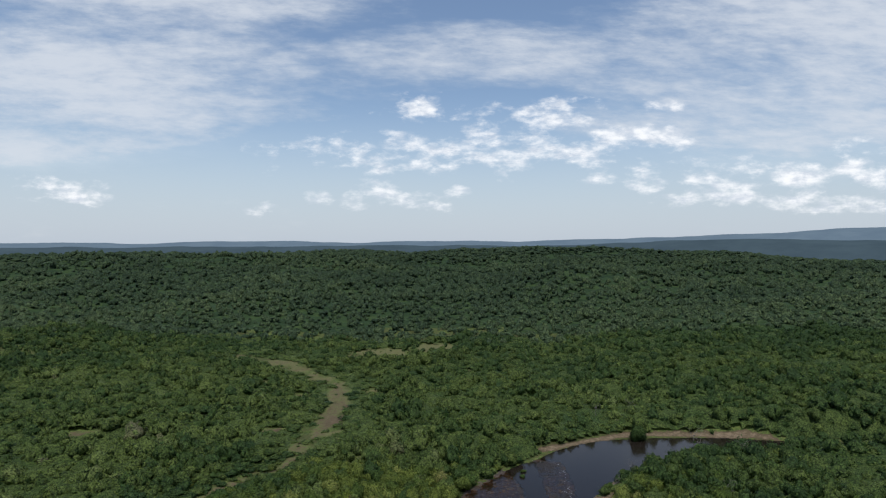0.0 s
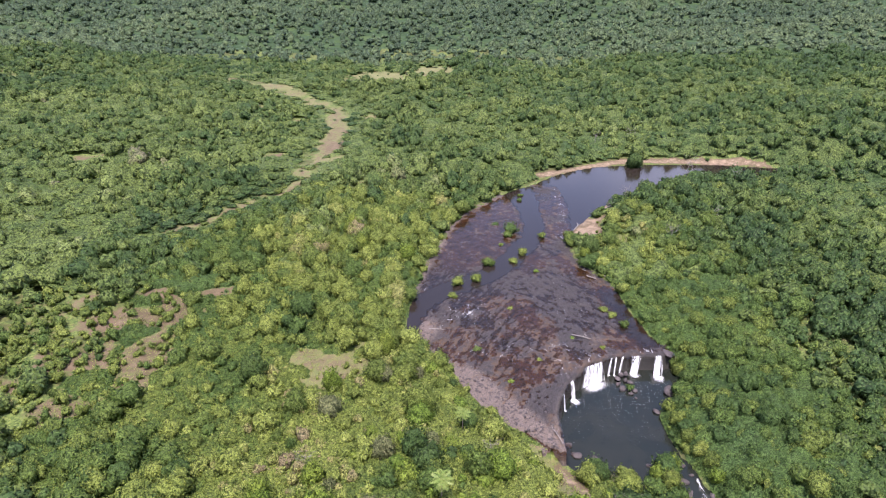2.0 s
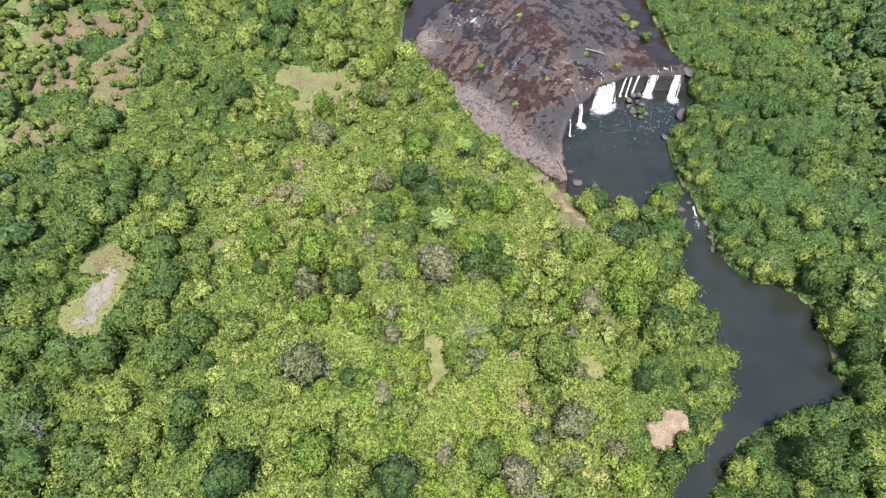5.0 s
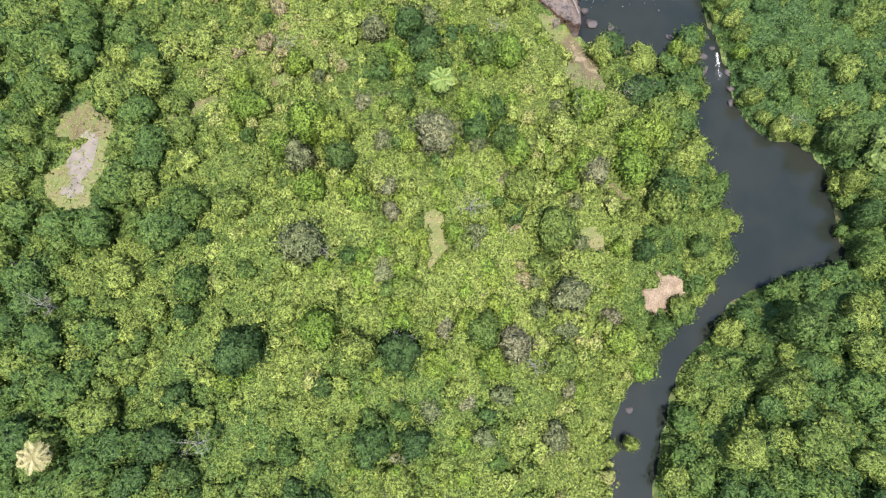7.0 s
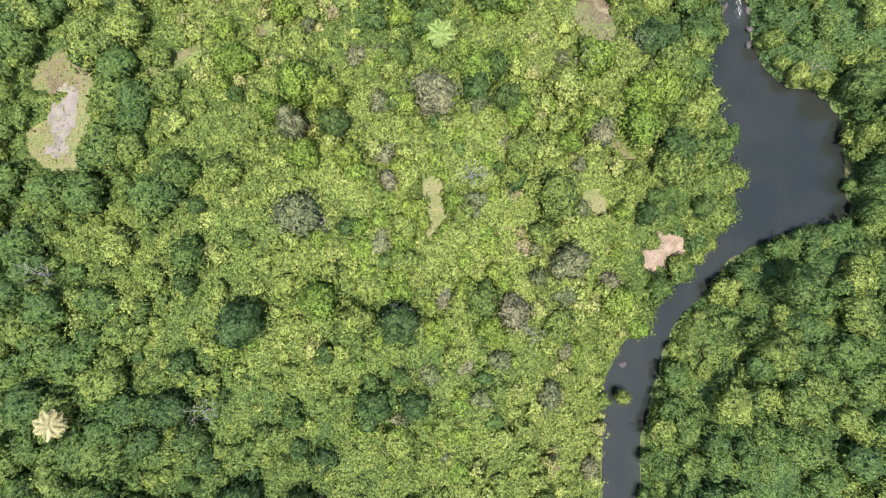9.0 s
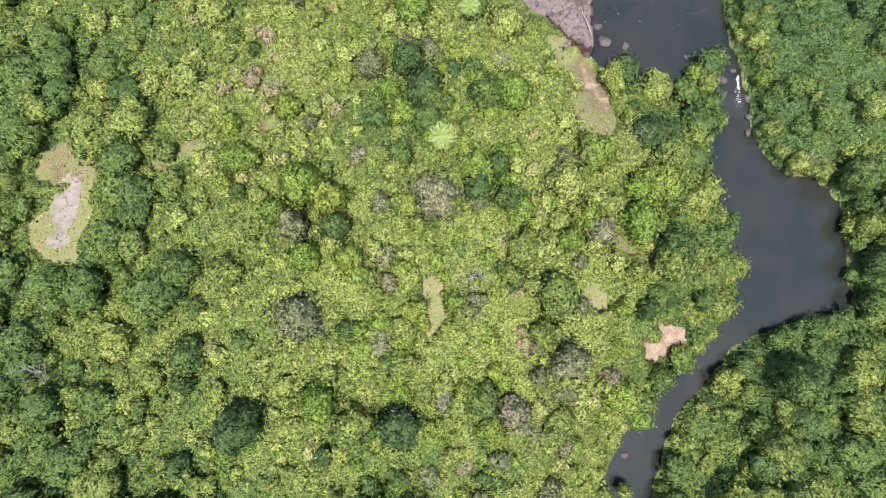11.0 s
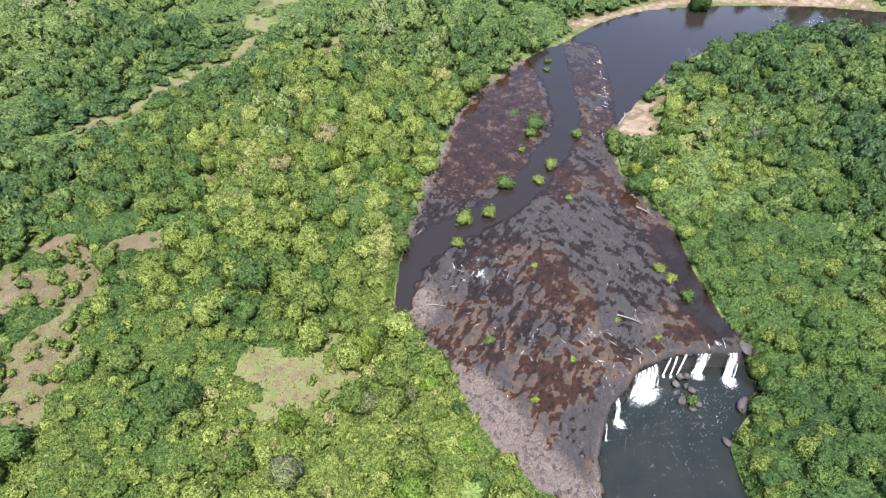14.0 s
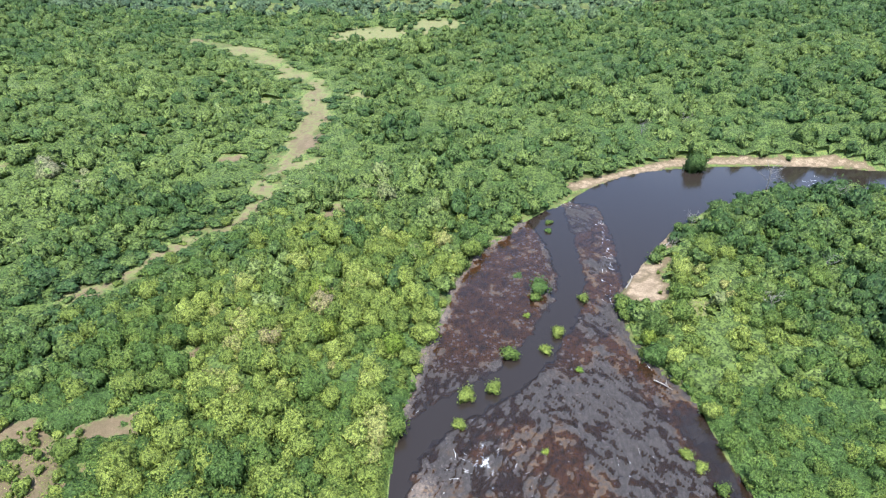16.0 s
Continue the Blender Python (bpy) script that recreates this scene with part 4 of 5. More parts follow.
mr = (2.9 + 3.8 * rs.rand(len(mx)) ** 2.4) * (1.0 + 0.35 * fbm(mx, my, 34, 29, 2)) * (1 - 0.5 * sstep(mb, 0.3, 0.7))
mh = mr * (0.85 + 0.75 * rs.rand(len(mx))) * (0.35 + 0.65 * sstep(line_distance(mx, my, TRACK), 6, 32))
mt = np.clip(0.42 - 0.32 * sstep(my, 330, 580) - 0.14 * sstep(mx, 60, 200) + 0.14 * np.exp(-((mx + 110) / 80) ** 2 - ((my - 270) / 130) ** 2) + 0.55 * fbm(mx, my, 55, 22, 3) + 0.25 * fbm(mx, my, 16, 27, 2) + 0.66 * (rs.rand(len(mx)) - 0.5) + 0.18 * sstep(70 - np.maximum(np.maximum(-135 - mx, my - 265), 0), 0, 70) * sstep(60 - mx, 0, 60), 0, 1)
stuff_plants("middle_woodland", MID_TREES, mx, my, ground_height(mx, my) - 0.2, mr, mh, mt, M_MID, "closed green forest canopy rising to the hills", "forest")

# far forest
fx, fy, rs = scatter(-1500, 1500, 520, 1700, 11.0, 8)
ok = in_sight(fx, fy, 40) & (fy > 585 + 60 * fbm(fx, fy, 40, 28)) & (rs.rand(len(fx)) < 1.0 - 0.54 * sstep(fy, 700, 1050)) & (np.hypot(fx, fy) < 1700)
cx_, cy_, _ = scatter(-1700, 1700, 1100, 2200, 19.0, 18)
ok3 = in_sight(cx_, cy_, 0) & (np.hypot(cx_, cy_) > 1690) & (np.hypot(cx_, cy_) < 2250)
bx, by, _ = scatter(-330, 360, -330, 330, 15.0, 14)
ok2 = ~in_sight(bx, by, 40) & ~((bx > -210) & (bx < 230) & (by > -185)) & dry(bx, by, 3)
fx, fy = np.concatenate([fx[ok], bx[ok2], cx_[ok3]]), np.concatenate([fy[ok], by[ok2], cy_[ok3]])
_, _, fb = open_ground(fx, fy)
ok = rs.rand(len(fx)) > fb
fx, fy = fx[ok], fy[ok]
fr = (3.6 + 5.0 * rs.rand(len(fx)) ** 2.0) * (1 + 0.48 * sstep(fy, 700, 1050)) * np.where(np.hypot(fx, fy) > 1690, 1.5, 1.0)
fh = fr * (0.75 + 0.6 * rs.rand(len(fx))) * np.where(np.hypot(fx, fy) > 1690, 0.5, 1.0)
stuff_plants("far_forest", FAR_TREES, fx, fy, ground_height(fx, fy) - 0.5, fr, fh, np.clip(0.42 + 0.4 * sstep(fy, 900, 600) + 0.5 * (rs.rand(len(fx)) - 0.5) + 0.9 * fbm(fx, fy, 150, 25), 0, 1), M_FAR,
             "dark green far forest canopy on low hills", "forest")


# ---- plants that stand by themselves ----
def mesh_crown(name, proto, mat):
    v, f, hv, hf, nn = proto
    pf = np.concatenate([f[:, [0, 1, 2]], f[:, [0, 2, 3]], hf + len(v)])
    return mesh_of(name, np.concatenate([v, hv]), pf, mat, None, True, None, nn)


def mesh_trunk(seed, mat=M_BARK):
    """A tapered trunk with limbs, in a crown one unit wide and one high."""
    rs = np.random.RandomState(seed)
    bits = [tube([(0, 0, -0.06), (0.02, 0.01, 0.2), (-0.01, 0.03, 0.45), (0.02, 0.0, 0.7)], [0.075, 0.058, 0.045, 0.02], 6)]
    for i in range(5):
        w = i * 1.26 + rs.rand()
        z0 = 0.22 + 0.09 * i
        c, s = math.cos(w), math.sin(w)
        bits.append(tube([(0, 0, z0), (0.22 * c, 0.22 * s, z0 + 0.12), (0.45 * c, 0.45 * s, z0 + 0.2)], [0.034, 0.022, 0.008], 4))
    v, f = joined(bits)
    return mesh_of("trunk", v, f, mat, None, True)


TONES = {"mid": (M_LEAF, "leafy broadleaf tree with a mid-green lobed crown"), "dark": (M_DARK, "broadleaf tree with a dense dark green crown"),
         "bright": (M_BRIGHT, "broadleaf tree with a fresh bright green crown"), "olive": (M_OLIVE, "half-bare tree with a greyish olive crown")}
BUSH_LABEL = {"mid": "low leafy green bush on the scrubby slope", "dark": "low dark green bush among the scrub",
              "bright": "light yellow-green bush on the slope", "olive": "dry greyish olive bush among the scrub"}
STORE = {}
TRUNKS = [mesh_trunk(300 + i) for i in range(4)]


def put_thing(key, build, m):
    """Builds the thing the first time, later copies it."""
    if key not in STORE:
        STORE[key] = build()
        STORE[key].matrix_basis = m
        return STORE[key]
    s = STORE[key].scale
    return copy_thing(STORE[key], m @ Matrix.Diagonal((1 / s[0], 1 / s[1], 1 / s[2], 1)))


def at(x, y, z, r, h, turn):
    return Matrix.LocRotScale((x, y, z), Euler((0, 0, turn)), (r, r, h))


def tree_builder(tone, i, group, proto=None):
    def build():
        top = new("broadleaf_tree")
        tagged(top, TONES[tone][1], "tree", group)
        part("trunk", TRUNKS[i % 4], top)
        part("crown", mesh_crown("crown", proto or crown(500 + i, 10, 330, 0.07, (14, 7), 0.95), TONES[tone][0]), top)
        return top
    return build


def bush_builder(tone, i, group, name="bush", label=""):
    def build():
        ob = new(name, mesh_crown(name, crown(540 + i, 6, 150, 0.095, (11, 5), 1.0, up=0.3), TONES[tone][0]))
        return tagged(ob, label or BUSH_LABEL[tone], "bush", group)
    return build


def tone_of(t, roll):
    if roll > 0.87:
        return "olive"
    return "dark" if t < 0.36 else "bright" if t + 0.25 * roll > 0.92 else "mid"


rs = np.random.RandomState(77)
for n, i in enumerate(own_tall):
    tone, k = tone_of(ntint[i], rs.rand()), n % 4
    put_thing(("tree", tone, k), tree_builder(tone, k, "trees of the river woodland"), at(nx_[i], ny_[i], nz[i], nr[i], nh[i], rs.rand() * 6.28))
for n, i in enumerate(own_small):
    tone, k = tone_of(ntint[i], rs.rand()), n % 4
    put_thing(("bush", tone, k), bush_builder(tone, k, "bushes on the slope"), at(nx_[i], ny_[i], nz[i], nr[i], nh[i], rs.rand() * 6.28))


def stand(x, y):
    return float(ground_height(np.array([x]), np.array([y]))[0]) - 0.15


# trees that stand out from the rest
MARKED = [(-15.5, 121, 3.3, 8.5, "bright"), (-22, 53, 4.6, 10, "bright"), (-17.5, 50.5, 3.8, 9, "bright"), (-26.5, 49, 2.8, 8, "bright"), (-23, 46, 3.1, 8, "olive"), (-16, 46, 3.0, 8, "dark"),
          (12.5, 52, 3.0, 7, "dark"), (10.5, 58, 2.8, 7, "mid"), (2.7, 50, 2.2, 6, "bright"), (29, 47, 3.2, 7, "olive"), (-28.5, 103, 2.8, 8, "bright"), (-51, 108, 4.4, 9, "dark"),
          (-4.5, 95, 4.2, 8, "mid"), (-36, 197, 4.5, 9, "bright"), (-13, 180, 3.6, 8, "bright"), (-31, 183, 3.4, 8, "bright"), (109, 297, 5.2, 10, "dark"), (60, 189, 4.2, 7, "dark"),
          (57, 185.5, 2.6, 5, "bright"), (-6, 14, 4.2, 9, "dark"), (-31, 14, 4.6, 10, "dark"), (68, 20, 5.2, 11, "dark"), (62, 8, 4.5, 9, "mid"), (84, 60, 4.8, 10, "dark"), (49, 44, 3.0, 6, "mid"),
          (51, 35.5, 2.8, 6, "dark"), (53, 65.5, 2.6, 5, "mid"), (55, 79, 2.9, 5, "mid"), (57.5, 84.5, 2.2, 4.5, "bright"), (36.8, -1.5, 1.8, 3.5, "mid"), (53.2, 81.3, 2.4, 4.3, "bright"), (56.8, 73.2, 2.4, 4.5, "mid"), (56, 71.5, 2.3, 4.5, "mid"), (72.5, 121.5, 2.4, 4.5, "mid"), (73.5, 117, 2.8, 5, "dark"), (67.2, 84.5, 2.8, 4.8, "mid"), (66.8, 80.5, 2.2, 4, "bright"), (68.5, 70.5, 2.6, 4.5, "mid"),
          (66, 88.5, 2.4, 4.2, "mid"), (64.6, 93, 2.4, 4.2, "mid"), (64, 99, 2.6, 4.5, "mid"), (66, 105, 2.6, 4.5, "dark"), (74, 63.5, 2.6, 4.8, "mid"), (87, 35, 3.2, 7, "mid"), (87.6, 43, 3.6, 8, "dark"), (86.4, 50.5, 3.2, 7, "mid"), (71.5, 125.5, 2.2, 4.2, "mid")]
for n, (x, y, r, h, tone) in enumerate(MARKED):
    put_thing(("marked", tone, n % 4), tree_builder(tone, n % 4, "trees that stand out", crown(560 + n % 4, 12, 400, 0.065, (16, 7), 0.95)), at(x, y, max(stand(x, y), -5.6), r, h, n * 1.7))

# bushes that grow on the rock in the river
ISLETS = [(30, 210.2, 3.3, 3.6), (28.6, 206, 2.0, 2.0), (18.5, 180.7, 2.3, 2.4), (43.1, 205.7, 1.8, 1.8), (32.8, 190, 1.9, 2.0), (28.6, 183, 1.6, 1.5), (6.3, 166.2, 2.3, 2.4), (13.3, 168.3, 2.0, 2.2),
          (4.4, 157.3, 1.6, 1.2), (60.4, 139.8, 1.7, 1.7), (58, 146, 1.5, 0.9), (56, 149.3, 1.5, 0.8), (24.2, 218.3, 1.5, 0.9), (25, 198, 1.0, 0.7), (36.5, 175.6, 1.0, 0.8), (55.7, 114.2, 1.3, 0.9),
          (11.5, 127, 1.2, 0.6), (42, 133, 0.8, 0.5), (24, 150, 0.9, 0.5), (50.5, 128, 0.8, 0.5), (38, 246, 1.3, 1.0), (39, 252, 1.4, 1.1), (20.5, 112, 0.8, 0.5), (30, 122, 0.7, 0.4)]
for n, (x, y, r, h) in enumerate(ISLETS):
    tone = "bright" if r < 1.1 else "mid"
    z = -4.4 if (x, y) == (55.7, 114.2) else -0.25
    r, h = r * 1.4, h * 1.3
    put_thing(("islet", tone, n % 3), bush_builder(tone, n % 3, "bushes on the river rocks", "river_bush", "rounded green bush rooted on the river rock"), at(x, y, z, r, h, n))


# ---- palms ----
def frond_mesh(mat):
    """A drooping feather leaf with single leaflets."""
    v, f = [], []
    line = [np.array((t * 2.6, 0, 0.9 * t - 1.7 * t * t)) for t in np.linspace(0, 1, 9)]
    for i in range(1, 9):
        for s in (-1, 1):
            for k in (0.0, 0.5):
                p = line[i - 1] * (1 - k) + line[i] * k
                ln = 0.75 * math.sin(math.pi * min(0.95, (i + k) / 9)) + 0.15
                q = p + np.array((0.35 * ln, s * ln, -0.35 * ln))
                m = (p + q) / 2 + np.array((0.07, 0, 0.05))
                m2 = (p + q) / 2 - np.array((0.07, 0, -0.05))
                b = len(v)
                v += [p, m, q, m2]
                f.append((b, b + 1, b + 2, b + 3))
    tv, tf = tube(line, [0.035 - 0.003 * i for i in range(9)], 3)
    vv, ff = joined([(np.array(v), np.array(f)), (tv, tf)])
    return mesh_of("frond", vv, ff, mat)


FRONDS = {"green": frond_mesh(M_FROND), "pale": frond_mesh(M_FROND_PALE)}
PALM_LABELS = {"green": "feather-leaved palm with a green star-shaped head", "pale": "palm with a cream-yellow star-shaped head among trees"}


def palm_builder(tone):
    def build():
        top = new("palm_tree")
        tagged(top, PALM_LABELS[tone], "palm", "palms in the woodland")
        v, f = tube([(0, 0, -0.5), (0.1, 0.05, 3), (0.15, 0, 6), (0.1, 0, 8)], [0.2, 0.15, 0.13, 0.12], 7)
        part("trunk", mesh_of("trunk", v, f, M_BARK, None, True), top)
        for i in range(15):
            fr = part("frond", FRONDS[tone], top)
            fr.matrix_basis = pose(0.1, 0, 8, (i * 37) % 20 - 10, -18 + (i * 29) % 55, i * 24 + (i * 13) % 11)
        return top
    return build


for n, (x, y, s, tone) in enumerate([(0.8, 61.5, 0.95, "green"), (-60.5, -2, 1.0, "pale"), (6, 89, 0.8, "green"), (-34.5, 203, 0.8, "green")]):
    put_thing(("palm", tone), palm_builder(tone), Matrix.LocRotScale((x, y, stand(x, y)), Euler((0, 0, n * 1.1)), (s, s, s)))


# ---- bare trees ----
def bare_builder(seed):
    def build():
        rs = np.random.RandomState(seed)
        top = new("dead_tree")
        tagged(top, "leafless tree with bleached grey branches", "dead tree", "bare trees")
        v, f = tube([(0, 0, -0.4), (0.1, 0, 1.5), (0.0, 0.15, 3.2), (0.2, 0.1, 4.6)], [0.13, 0.10, 0.07, 0.03], 6)
        part("trunk", mesh_of("trunk", v, f, M_DEAD, None, True), top)
        for i in range(9):
            w, z0 = i * 2.4 + rs.rand(), 1.8 + 0.3 * i
            ln = 1.3 + 1.1 * rs.rand()
            tip = np.array((math.cos(w) * ln, math.sin(w) * ln, z0 + 0.8 + rs.rand()))
            mid = np.array((tip[0] * 0.5, tip[1] * 0.5, z0 + 0.45))
            v, f = tube([(0.05, 0.05, z0), mid, tip], [0.045, 0.028, 0.01], 4)
            limb = part("limb", mesh_of("limb", v, f, M_DEAD, None, True), top)
            for k in range(5):
                t = 0.3 + 0.14 * k
                p = mid * (1 - t) + tip * t
                q = p + rs.normal(size=3) * (0.6, 0.6, 0.3) + (0, 0, 0.35)
                r = q + rs.normal(size=3) * (0.35, 0.35, 0.2)
                v, f = tube([p, (p + q) / 2 + rs.normal(size=3) * 0.07, q, r], [0.02, 0.015, 0.01, 0.004], 3)
                part("twig", mesh_of("twig", v, f, M_DEAD, None, True), limb)
        return top
    return build


BARE = [(5.8, 38, 1.3), (-66, 22, 1.3), (-29, 73, 1.0), (27, 60.5, 1.1), (-5, 16, 1.0), (-37, 0, 1.2), (132.5, 280, 2.3), (90, 247, 1.2), (94, 196, 1.3), (92.5, 326, 1.5), (115, 330, 1.5),
        (146, 257, 1.3), (117, 211, 1.4), (-70, 28, 1.1), (12, 79, 1.0), (38, 66, 0.9), (17, 12, 1.0), (76, 64, 0.9), (78, 232, 0.9), (-18, 30, 0.9)]
for n, (x, y, s) in enumerate(BARE):
    put_thing(("bare", n % 3), bare_builder(700 + n % 3), Matrix.LocRotScale((x, y, stand(x, y)), Euler((0, 0, n * 2.1)), (s, s, s * 1.15)))


# ---- falls, white water, rocks ----
def fall_curtain(a, b, c, d, top_z, foot_z, strands, seed):
    """One torn sheet of falling water from the lip a-b to the foot c-d."""
    rs = np.random.RandomState(seed)
    a, b, c, d = (np.array(q, float) for q in (a, b, c, d))
    nu, nv = strands * 4 + 1, 14
    U, W = np.meshgrid(np.linspace(0, 1, nu), np.linspace(0, 1, nv), indexing="ij")
    ropes = fbm(U * nu * 0.5, W * 1.2, 1.0, seed % 90, 3)
    fan = (U - 0.5) * (1 + 0.18 * fbm(U * nu, W * 3, 2.0, seed % 80, 2)) + 0.5
    lip = a + (b - a) * fan[..., None]
    foot = c + (d - c) * fan[..., None]
    out = 0.92 + 0.22 * ropes
    xy = lip + (foot - lip) * (W ** 0.7 * out)[..., None]
    z = top_z + 0.1 - (top_z - foot_z) * W ** 1.55 + 0.25 * ropes * W * (1 - W) - 0.18 * rs.rand(nu)[:, None] * (1 - W)
    f = grid_faces(nu, nv)
    v = np.concatenate([xy, z[..., None]], -1).reshape(-1, 3)
    torn = (ropes + 0.25 * W).ravel()[f].mean(1)
    used, f = keep_faces(v, f, torn > -0.75)
    body = (0.58 + 0.55 * ropes + 0.22 * W - 0.5 * np.abs(2 * U - 1) ** 3).ravel()
    return mesh_of("curtain", v[used], f, M_VEIL, {"body": body[used]}, True)


def spray_mesh(c, d, foot_z, reach, seed):
    """A low spreading heap of foam at the foot of a fall, thinning outwards."""
    c, d = np.array(c, float), np.array(d, float)
    side = (d - c) / (np.linalg.norm(d - c) + 1e-9)
    ahead = np.array((side[1], -side[0]))
    half = np.linalg.norm(d - c) / 2
    U, W = np.meshgrid(np.linspace(-1, 1, 22), np.linspace(-1, 1, 16), indexing="ij")
    lump = fbm(U * half * 2, W * reach * 2, 0.7, seed % 70, 3)
    xy = (c + d) / 2 + side * (U * (half + reach * 0.7))[..., None] + ahead * ((W + 0.35) * reach * 1.7)[..., None]
    fall = 1 - np.hypot(U, W) ** 1.5
    z = foot_z + 0.05 + np.clip(fall, 0, 1) * (0.22 + 0.25 * lump) * min(reach, 1)
    v = np.concatenate([xy, z[..., None]], -1).reshape(-1, 3)
    return mesh_of("spray_foam", v, grid_faces(22, 16), M_VEIL, {"body": np.clip(0.05 + 0.65 * fall, 0, 1)}, True)


FALLS = [((43.0, 118.0), (48.8, 121.0), (41.6, 114.6), (49.6, 118.6), 18, 1.7, "broad white waterfall over the dark rock lip"),
         ((37.2, 111.3), (38.4, 112.6), (37.6, 108.9), (39.2, 110.3), 5, 1.2, "narrow white waterfall over the rock lip"),
         ((34.0, 105.6), (34.5, 106.6), (35.0, 105.0), (35.5, 105.8), 2, 0.3, "thin trickle of white water down the rock step"),
         ((51.5, 122.4), (52.2, 122.5), (50.9, 120.9), (51.6, 121.1), 2, 0.4, "thin slanting white cascade between rocks"),
         ((53.0, 122.7), (53.6, 122.8), (52.6, 120.9), (53.2, 121.0), 2, 0.4, "thin slanting white cascade between rocks"),
         ((55.2, 123.2), (56.0, 123.3), (54.2, 121.2), (54.9, 121.3), 2, 0.4, "thin slanting white cascade between rocks"),
         ((58.4, 123.6), (61.4, 123.7), (57.6, 121.4), (60.6, 121.5), 7, 1.0, "short wide white waterfall over the rock lip"),
         ((65.0, 123.7), (67.6, 123.9), (64.6, 120.6), (67.4, 120.6), 7, 1.6, "tall white waterfall beside the wooded bank")]
for n, (a, b, c, d, strands, reach, label) in enumerate(FALLS):
    top = new("waterfall")
    tagged(top, label, "waterfall", "falls over the rock step")
    part("curtain", fall_curtain(a, b, c, d, 0.2, -5.0, strands, 800 + n), top)
    part("spray_foam", spray_mesh(c, d, -5.0, reach, 820 + n), top)


def streaks(name, spots, label):
    """Thin ragged threads of white water: place, length, width, way in degrees, height."""
    rs = np.random.RandomState(len(spots))
    bits = []
    for x, y, ln, w, turn, z in spots:
        n = 6
        c, s = math.cos(radians(turn)), math.sin(radians(turn))
        bend = rs.normal() * 0.25
        v = []
        for k in range(n):
            t = k / (n - 1) - 0.5
            off = bend * (t * t * 4) * ln * 0.3 + 0.03 * rs.normal()
            ww = w * (0.15 + (1 - 4 * t * t)) * (0.5 + rs.rand())
            for e in (-0.5, 0.5):
                v.append((x + c * t * ln - s * (off + e * ww), y + s * t * ln + c * (off + e * ww), z + 0.03 * rs.rand()))
        bits.append((np.array(v), grid_faces(n, 2)))
    v, f = joined(bits)
    ob = new(name, mesh_of(name, v, f, M_VEIL, {"body": np.full(len(v), 0.62)}, True))
    return tagged(ob, label, "white water", kind="stuff")


rs = np.random.RandomState(9)
tx, ty = rs.uniform(-10, 68, 9000), rs.uniform(98, 168, 9000)
tz = relief(tx, ty)[0]
busy = fbm(tx, ty, 9, 95, 2) + 0.5 * np.exp(-((ty - 122 - 0.2 * (tx - 50)) / 9) ** 2) + 0.45 * np.exp(-((tx - 6 - 0.3 * (ty - 140)) / 6) ** 2 - ((ty - 146) / 9) ** 2) - 0.25 * sstep(tx, 50, 60)
ok = (outside(tx, ty, UPPER) < -1.5) & (np.abs(tz) < 0.13) & (busy > 0.22)
spots = []
for x, y, z in list(zip(tx[ok], ty[ok], tz[ok]))[:90]:
    lean = -118 + 46 * float(sstep(x, 8, 50)) + rs.normal() * 24
    spots.append((x, y, 0.3 + 1.5 * rs.rand() ** 2, 0.03 + 0.05 * rs.rand(), lean, max(z, 0.0) + 0.05))
bar = [(57, 262), (58, 250), (57.5, 240), (56, 228), (53, 214), (50, 203), (55, 196), (53, 188)]
for (ax, ay), (bx, by) in zip(bar, bar[1:]):
    for k in range(6):
        t = rs.rand()
        spots.append((ax + (bx - ax) * t + rs.normal() * 1.2, ay + (by - ay) * t, 0.8 + 2.0 * rs.rand(), 0.06 + 0.14 * rs.rand(), -75 + rs.normal() * 30, 0.12))
for cx, cy, w, n in ((49, 266, 3, 12), (51.5, 200, 1.5, 12), (6, 146, 4.5, 10), (64.5, 126.5, 1.2, 4), (154, 286, 5, 10), (42, 123.5, 4, 5), (35, 127, 5, 4), (56, 178, 2, 8)):
    for k in range(n):
        spots.append((cx + rs.normal() * w, cy + rs.normal() * w * 0.5, 0.8 + 2.0 * rs.rand(), 0.05 + 0.09 * rs.rand(), (-30 if w > 2.1 else -70) + rs.normal() * 25, 0.13))
streaks("rapids_foam", spots, "thin white threads of fast water over dark rock")
vx, vy = np.meshgrid(np.arange(-8, 66, 0.36), np.arange(104, 182, 0.4), indexing="ij")


def fast(x, y):
    """Where the water hurries, 0 to 1."""
    q = 0.0
    for cx, cy, a, b, w in ((12, 150, 8, 13, 1.0), (24, 140, 9, 12, 0.75), (36, 127, 8, 9, 0.72), (30, 156, 8, 7, 0.55), (42, 122.5, 8, 4, 0.85), (48, 128, 9, 5, 0.7), (44, 176, 6, 12, 0.45), (20, 126, 6, 8, 0.4)):
        q = np.maximum(q, w * np.exp(-((x - cx) / a) ** 2 - ((y - cy) / b) ** 2))
    return q


threads = 0.0
for deg, share in ((-118, 1 - sstep(vx, 14, 40)), (-66, sstep(vx, 14, 40))):
    c, s = math.cos(radians(deg)), math.sin(radians(deg))
    uu, vv = vx * c + vy * s + 400, -vx * s + vy * c + 400
    line = 1 - np.abs(fbm(uu * 0.30, vv + 0.8 * fbm(vx, vy, 4, 97, 2), 1.15, 96, 3)) * 3.6
    threads = threads + share * np.clip(line, 0, 1) ** 1.6
body = threads * fast(vx, vy) * (0.55 + 0.9 * np.clip(fbm(vx, vy, 5, 98, 3) + 0.25, 0, 1)) * 0.8
vz = np.maximum(relief(vx, vy)[0], 0.0) + 0.05
vf = grid_faces(*vx.shape)
